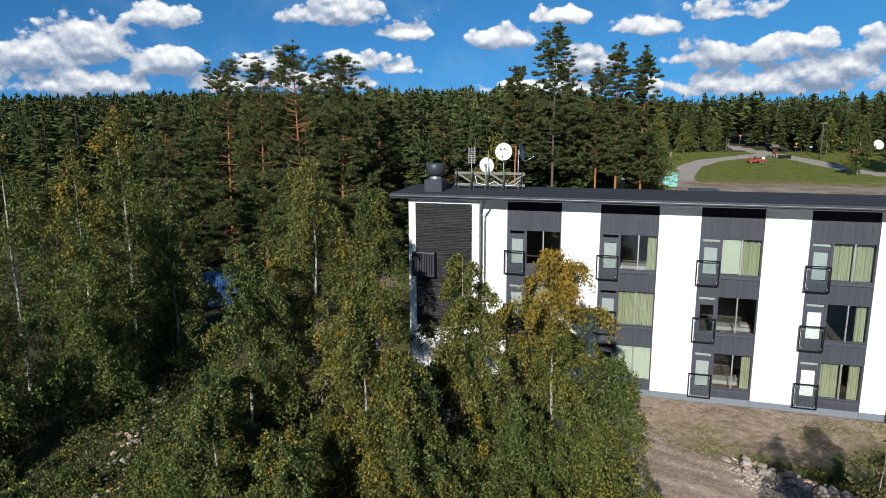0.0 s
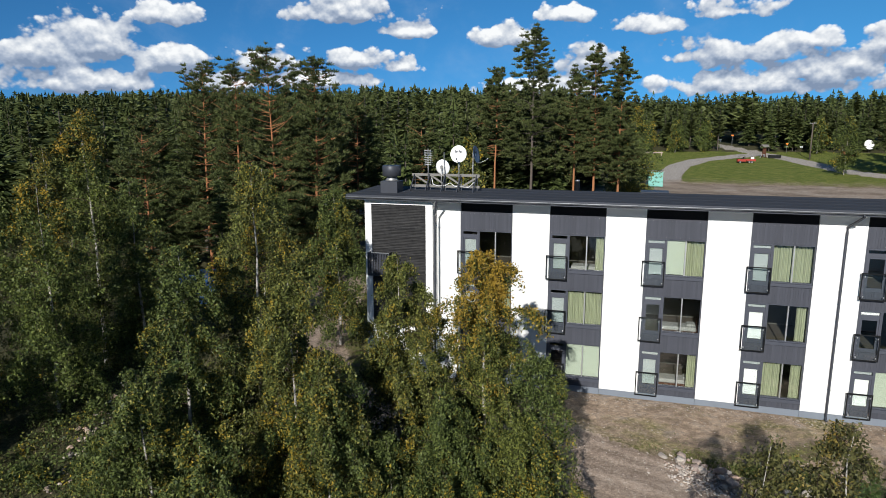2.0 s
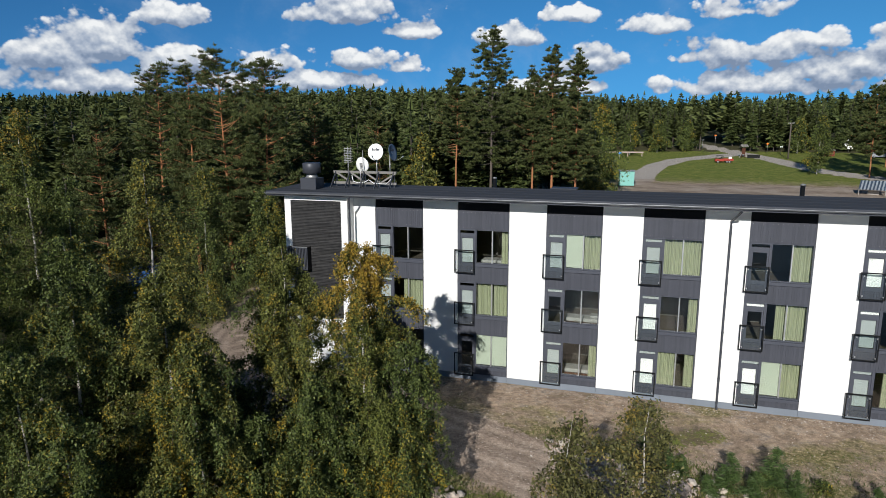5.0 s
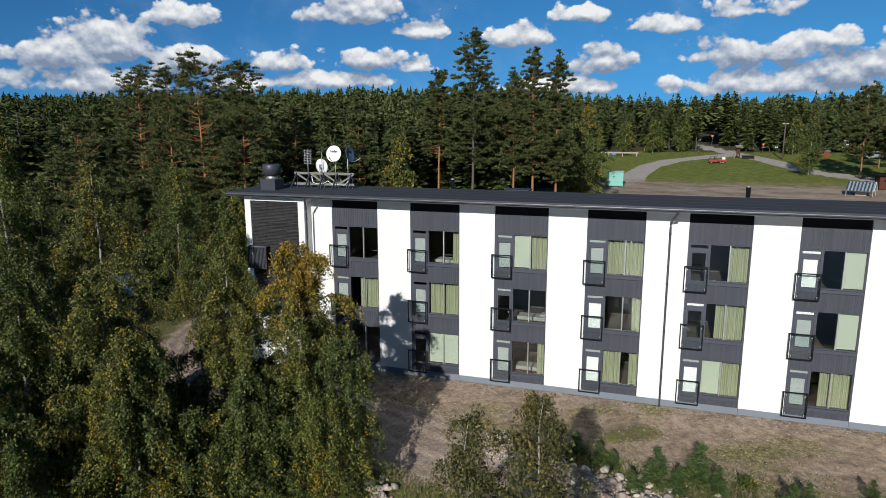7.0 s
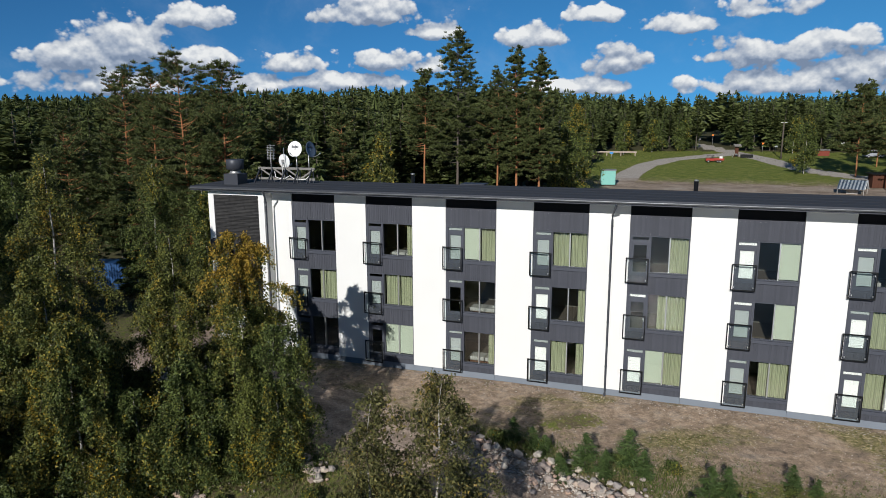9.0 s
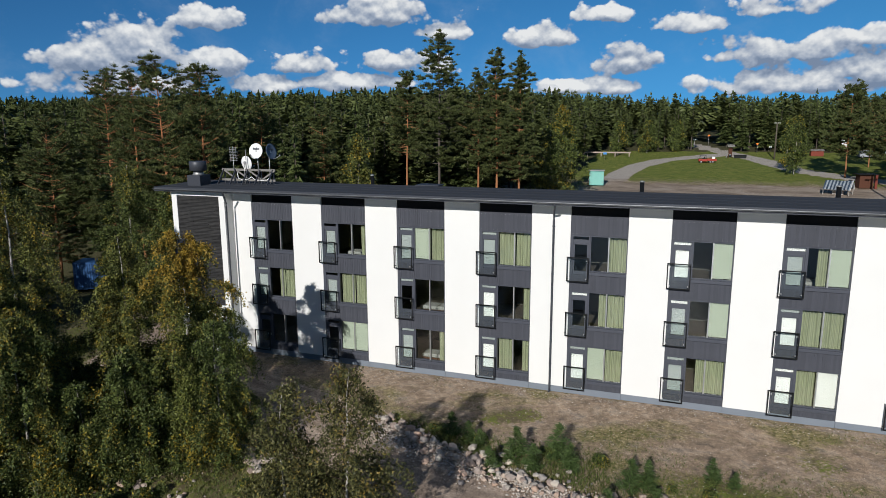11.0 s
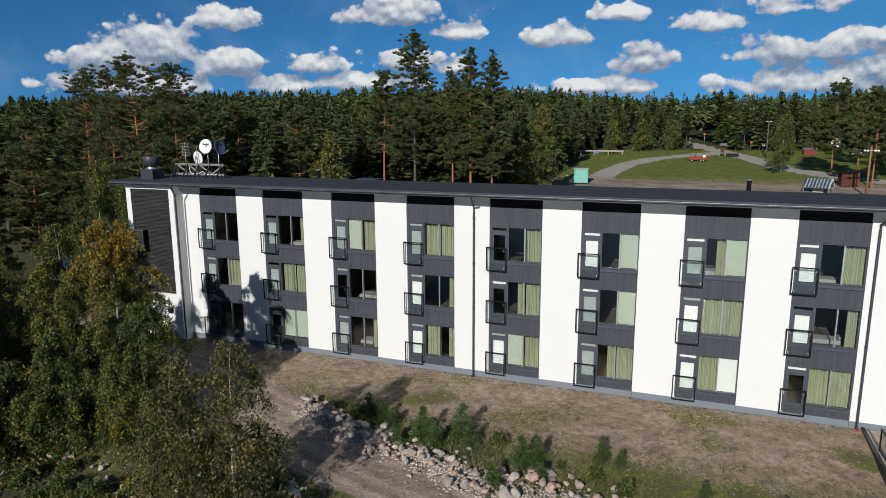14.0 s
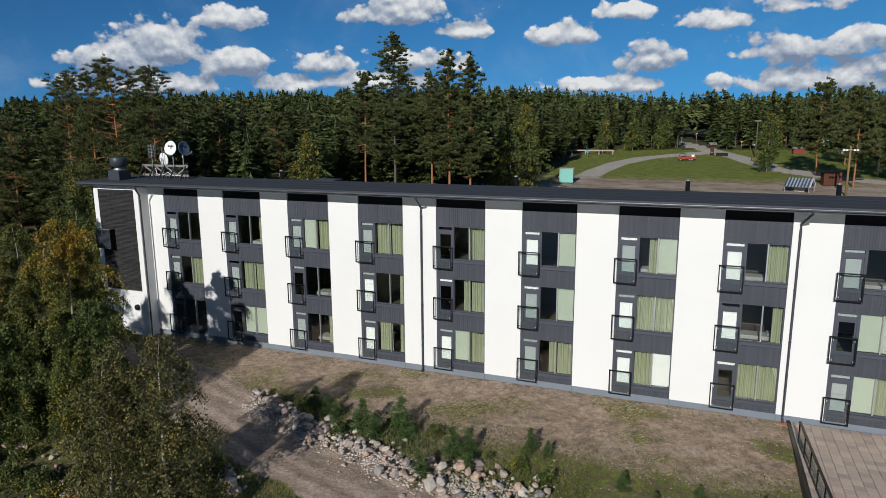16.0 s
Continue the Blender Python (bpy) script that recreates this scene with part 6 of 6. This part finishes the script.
# small red utility vehicle with a flatbed
car = thing("utility_vehicle", "small red utility vehicle with a flat bed parked on the lawn", "vehicle", on_ground(23.2, 111.5, 4) @ Matrix.Scale(0.72, 4))
simple("body", "red_paint", [(-2.2, 0.1, -0.8, 0.8, 0.45, 1.15)], car, bevel=0.08)
simple("bed", "red_paint", [(0.15, 2.6, -0.85, 0.85, 0.6, 0.95)], car, bevel=0.04)
simple("bed_side", "red_paint", [(0.15, 2.6, -0.85, -0.8, 0.952, 1.2), (0.15, 2.6, 0.8, 0.85, 0.952, 1.2)], car)
bm = bmesh.new()
for x in (-1.9, -0.1):
    for y in (-0.7, 0.7):
        beam(bm, (x, y, 1.1), (x * 0.9, y * 0.95, 2.0), 0.06)
box(bm, -1.8, -0.05, -0.72, 0.72, 2.0, 2.06)
part("cab_frame", bm, "black", car)
simple("seat", "rubber", [(-1.1, -0.5, -0.6, 0.6, 1.152, 1.3), (-0.6, -0.48, -0.6, 0.6, 1.302, 1.75)], car, bevel=0.03)
simple("tank", "dish", [(1.4, 2.2, -0.4, 0.4, 0.952, 1.75)], car, "white box on the bed", bevel=0.05)
for x in (-1.5, 0.9, 1.6):
    for y in (-0.82, 0.82):
        wheel(car, x, y, 0.36)

# roofed notice stand and bench box
nb = thing("notice_stand", "small roofed timber stand by the crossing", "stand", on_ground(28.2, 121.5, 20) @ Matrix.Scale(0.85, 4))
for x in (-0.4, 0.4):
    part("post", beam(bmesh.new(), (x, 0, 0), (x, 0, 2.9), 0.14), "brown_wood", nb)
    part("brace", beam(bmesh.new(), (x * 2.6, 0.0, 0.0), (x, 0.0, 1.2), 0.12), "timber", nb)
simple("board", "brown_wood", [(-0.45, 0.45, -0.05, 0.05, 1.0, 2.6)], nb)
bm = bmesh.new()
for s in (-1, 1):
    v = [bm.verts.new(p) for p in ((-0.9, 0, 3.4), (0.9, 0, 3.4), (0.9, s * 0.8, 2.75), (-0.9, s * 0.8, 2.75))]
    bm.faces.new(v if s < 0 else v[::-1])
bmesh.ops.solidify(bm, geom=bm.faces[:], thickness=0.07)
part("roof", bm, "timber", nb)
bx = thing("bench_box", "low dark box on the grass", "box", on_ground(30.2, 121.2, 4))
simple("body", "black", [(-1.2, 1.2, -0.4, 0.4, 0.0, 0.62)], bx, bevel=0.03)
simple("lid", "black", [(-1.25, 1.25, -0.45, 0.45, 0.622, 0.7)], bx)


def sign(x, y, h, mat, label, shape="round", size=0.4):
    s = thing("road_sign", label, "sign", on_ground(x, y) @ Matrix.Scale(0.75, 4), "road signs")
    bm = bmesh.new()
    tube(bm, [(0, 0, 0), (0, 0, h)], 0.045, 8)
    part("post", bm, "steel", s)
    bm = bmesh.new()
    if shape == "round":
        tube(bm, [(0, -0.06, h - 0.2), (0, -0.08, h - 0.2)], size, 20)
    elif shape == "triangle":
        a = [bm.verts.new((size * 1.2 * c, -0.06, h - 0.2 + size * 1.2 * d)) for c, d in ((-1, 0.6), (0, -1), (1, 0.6))]
        b = [bm.verts.new(v.co + Vector((0, -0.03, 0))) for v in a]
        bm.faces.new(a)
        bm.faces.new(b[::-1])
        for i in range(3):
            bm.faces.new((a[i], b[i], b[(i + 1) % 3], a[(i + 1) % 3]))
    else:
        box(bm, -size, size, -0.09, -0.06, h - 0.2 - size * 0.6, h - 0.2 + size * 0.6)
    part("plate", bm, mat, s)


sign(34.4, 131.5, 3.0, "orange", "orange triangular give-way sign on a post", "triangle", 0.36)
sign(36.8, 129.0, 2.5, "dish", "small white sign on a post", "square", 0.35)
sign(21.2, 140.0, 3.2, "dish", "white triangular sign seen from its back", "triangle", 0.4)
sign(24.6, 146.0, 4.0, "orange", "orange sign beside the forest road", "square", 0.36)
sign(2.6, 114.0, 2.2, "blue_sign", "blue sign beside the road", "square", 0.5)

# guard rail and white mound of a culvert end
gr = thing("concrete_barrier", "low pale concrete barrier beside the road", "barrier", on_ground(-1.5, 121))
part("top_beam", beam(bmesh.new(), (-7, 0, 0.95), (9, 0.5, 0.95), 0.3, 0.3), "slab", gr)
for i in range(6):
    part("post", beam(bmesh.new(), (-6.8 + i * 3.1, 0.1, 0.0), (-6.8 + i * 3.1, 0.1, 0.82), 0.2), "slab", gr)
bm = bmesh.new()
a, b = ([bm.verts.new((x, y, z)) for x, z in ((-8.6, 0.0), (-3.2, 0.0), (-7.6, 1.5), (-8.4, 1.5))] for y in (-1.4, -0.5))
bm.faces.new(a)
bm.faces.new(b[::-1])
for i in range(4):
    bm.faces.new((a[i], b[i], b[(i + 1) % 4], a[(i + 1) % 4]))
bmesh.ops.recalc_face_normals(bm, faces=bm.faces)
bmesh.ops.bevel(bm, geom=bm.edges[:], offset=0.08, segments=1, affect="EDGES")
wm = thing("ramp_block", "white sloping end block beside the concrete barrier", "block", on_ground(-1.5, 121))
part("body", bm, "dish", wm)

# striped picnic shelter roof
st = thing("striped_shelter", "low shelter with a blue and white striped pitched roof", "shelter", on_ground(39.8, 74.6, -24) @ Matrix.Scale(0.78, 4))
for i in range(16):
    x = -2.2 + i * 0.28
    bm = bmesh.new()
    for s in (-1, 1):
        v = [bm.verts.new(p) for p in ((x, 0, 2.6), (x + 0.275, 0, 2.6), (x + 0.275, s * 1.7, 1.0), (x, s * 1.7, 1.0))]
        bm.faces.new(v if s < 0 else v[::-1])
    bmesh.ops.solidify(bm, geom=bm.faces[:], thickness=0.04)
    part("roof_strip", bm, "stripe_a" if i % 2 else "stripe_b", st)
for x in (-2.1, 2.1):
    for y in (-1.5, 1.5):
        part("post", beam(bmesh.new(), (x, y, 0), (x, y, 1.2), 0.1), "timber", st)
for s in (-1, 1):
    part("barge_board", beam(bmesh.new(), (2.3, 0, 2.66), (2.3, s * 1.75, 1.0), 0.06, 0.16), "dish", st)
part("table", box(bmesh.new(), -1.2, 1.2, -0.4, 0.4, 0.7, 0.76), "timber", st)
part("table_leg", box(bmesh.new(), -0.9, 0.9, -0.06, 0.06, 0.0, 0.699), "timber", st)

# brown hut with flat roof
hu = thing("small_hut", "dark brown timber hut with a flat projecting roof", "hut", on_ground(44.6, 81.8, 8) @ Matrix.Scale(0.68, 4))
simple("body", "brown_wood", [(-1.4, 1.4, -1.2, 1.2, 0.0, 3.0)], hu)
for i in range(9):
    x = -1.38 + i * 0.31
    simple("board", "brown_wood", [(x, x + 0.28, -1.235, -1.202, 0.05, 2.95)], hu)
simple("roof", "black", [(-2.0, 2.1, -1.9, 1.6, 3.002, 3.22)], hu, bevel=0.03)
part("post", beam(bmesh.new(), (1.75, -1.6, 0.0), (1.75, -1.6, 3.0), 0.45), "red_wood", hu)

# little red shed by the wood
rd = thing("red_shed", "small red boarded shed at the wood edge", "shed", on_ground(45.6, 127.0, 3) @ Matrix.Scale(0.55, 4))
simple("body", "red_wood", [(-2.2, 2.2, -1.3, 1.3, 0.0, 2.1)], rd)
bm = bmesh.new()
for s in (-1, 1):
    v = [bm.verts.new(p) for p in ((-2.5, 0, 2.7), (2.5, 0, 2.7), (2.5, s * 1.6, 2.05), (-2.5, s * 1.6, 2.05))]
    bm.faces.new(v if s < 0 else v[::-1])
bmesh.ops.solidify(bm, geom=bm.faces[:], thickness=0.06)
part("roof", bm, "timber", rd)


def light_pole(x, y, h, mat, arms, label, r=0.16):
    p = thing("floodlight_pole" if arms else "utility_pole", label, "pole", on_ground(x, y))
    bm = bmesh.new()
    tube(bm, [(0, 0, -0.2), (0, 0, h)], [r, r * 0.75], 10)
    part("pole", bm, mat, p)
    if arms:
        part("cross_arm", beam(bmesh.new(), (-0.9, -0.15, h - 0.5), (0.9, -0.15, h - 0.5), 0.1), "steel", p)
        for x2 in (-0.8, -0.45, 0.45, 0.8):
            part("floodlight", box(bmesh.new(), x2 - 0.13, x2 + 0.13, -0.4, -0.15, h - 0.64, h - 0.42, 0.03), "dish", p, "white floodlight head")
    else:
        part("cross_arm", beam(bmesh.new(), (-0.6, 0, h - 0.1), (0.6, 0, h - 0.1), 0.12), "steel", p)


light_pole(45.2, 71.6, 6.9, "pole_wood", True, "yellowish wooden pole with white floodlights")
light_pole(36.6, 119.5, 7.6, "grey_bark", False, "tall grey wooden pole at the road")
light_pole(53.3, 93.3, 6.0, "timber", False, "grey wooden pole beside the road", 0.13)

# white vehicles in the distance and behind the trunks
def make_van(x, y, turn, mat, label):
    c = thing("parked_van", label, "van", on_ground(x, y, turn) @ Matrix.Scale(0.8, 4), "parked vans")
    bm = bmesh.new()
    prof = [(-2.4, 0.4), (2.3, 0.4), (2.4, 0.9), (1.9, 1.15), (1.35, 1.95), (-2.35, 2.0)]
    a, b = ([bm.verts.new((px, s, pz)) for px, pz in prof] for s in (-0.9, 0.9))
    for i in range(6):
        bm.faces.new((a[i], a[(i + 1) % 6], b[(i + 1) % 6], b[i]))
    bm.faces.new(a[::-1])
    bm.faces.new(b)
    bmesh.ops.recalc_face_normals(bm, faces=bm.faces)
    part("body", bm, mat, c)
    for s in (-0.905, 0.905):
        part("side_window", box(bmesh.new(), -1.6, 1.2, s - 0.006, s + 0.006, 1.2, 1.75), "black", c)
    for x2 in (-1.5, 1.5):
        for y2 in (-0.85, 0.85):
            wheel(c, x2, y2, 0.34)
    return c


make_van(0.2, 46.0, 12, "grey_paint", "grey van parked behind the pines")
make_van(-4.0, 50.0, -8, "dish", "white van parked behind the pines")
make_van(54.5, 124.0, 5, "grey_paint", "pale grey van at the far wood edge")
make_dish(52.0, 136.0, gz(52.0, 136.0) + 1.75, 1.1, 12, 24, "dish", gz(52.0, 136.0), "large white satellite dish on a post at the wood edge", False)

# blue container under the trees
bc = thing("blue_container", "blue corrugated container under the trees", "container", pose(-32.4, 11.6, ground_z(-32.4, 11.6) + 0.08, 0, 0, 25))
simple("body", "blue_paint", [(-1.6, 1.6, -1.1, 1.1, 0.1, 2.6)], bc)
for i in range(14):
    simple("rib", "blue_paint", [(-1.55 + i * 0.225, -1.45 + i * 0.225, -1.14, -1.102, 0.2, 2.5)], bc)
simple("foot", "black", [(-1.5, -1.2, -1.0, 1.0, -0.1, 0.1), (1.2, 1.5, -1.0, 1.0, -0.1, 0.1)], bc)
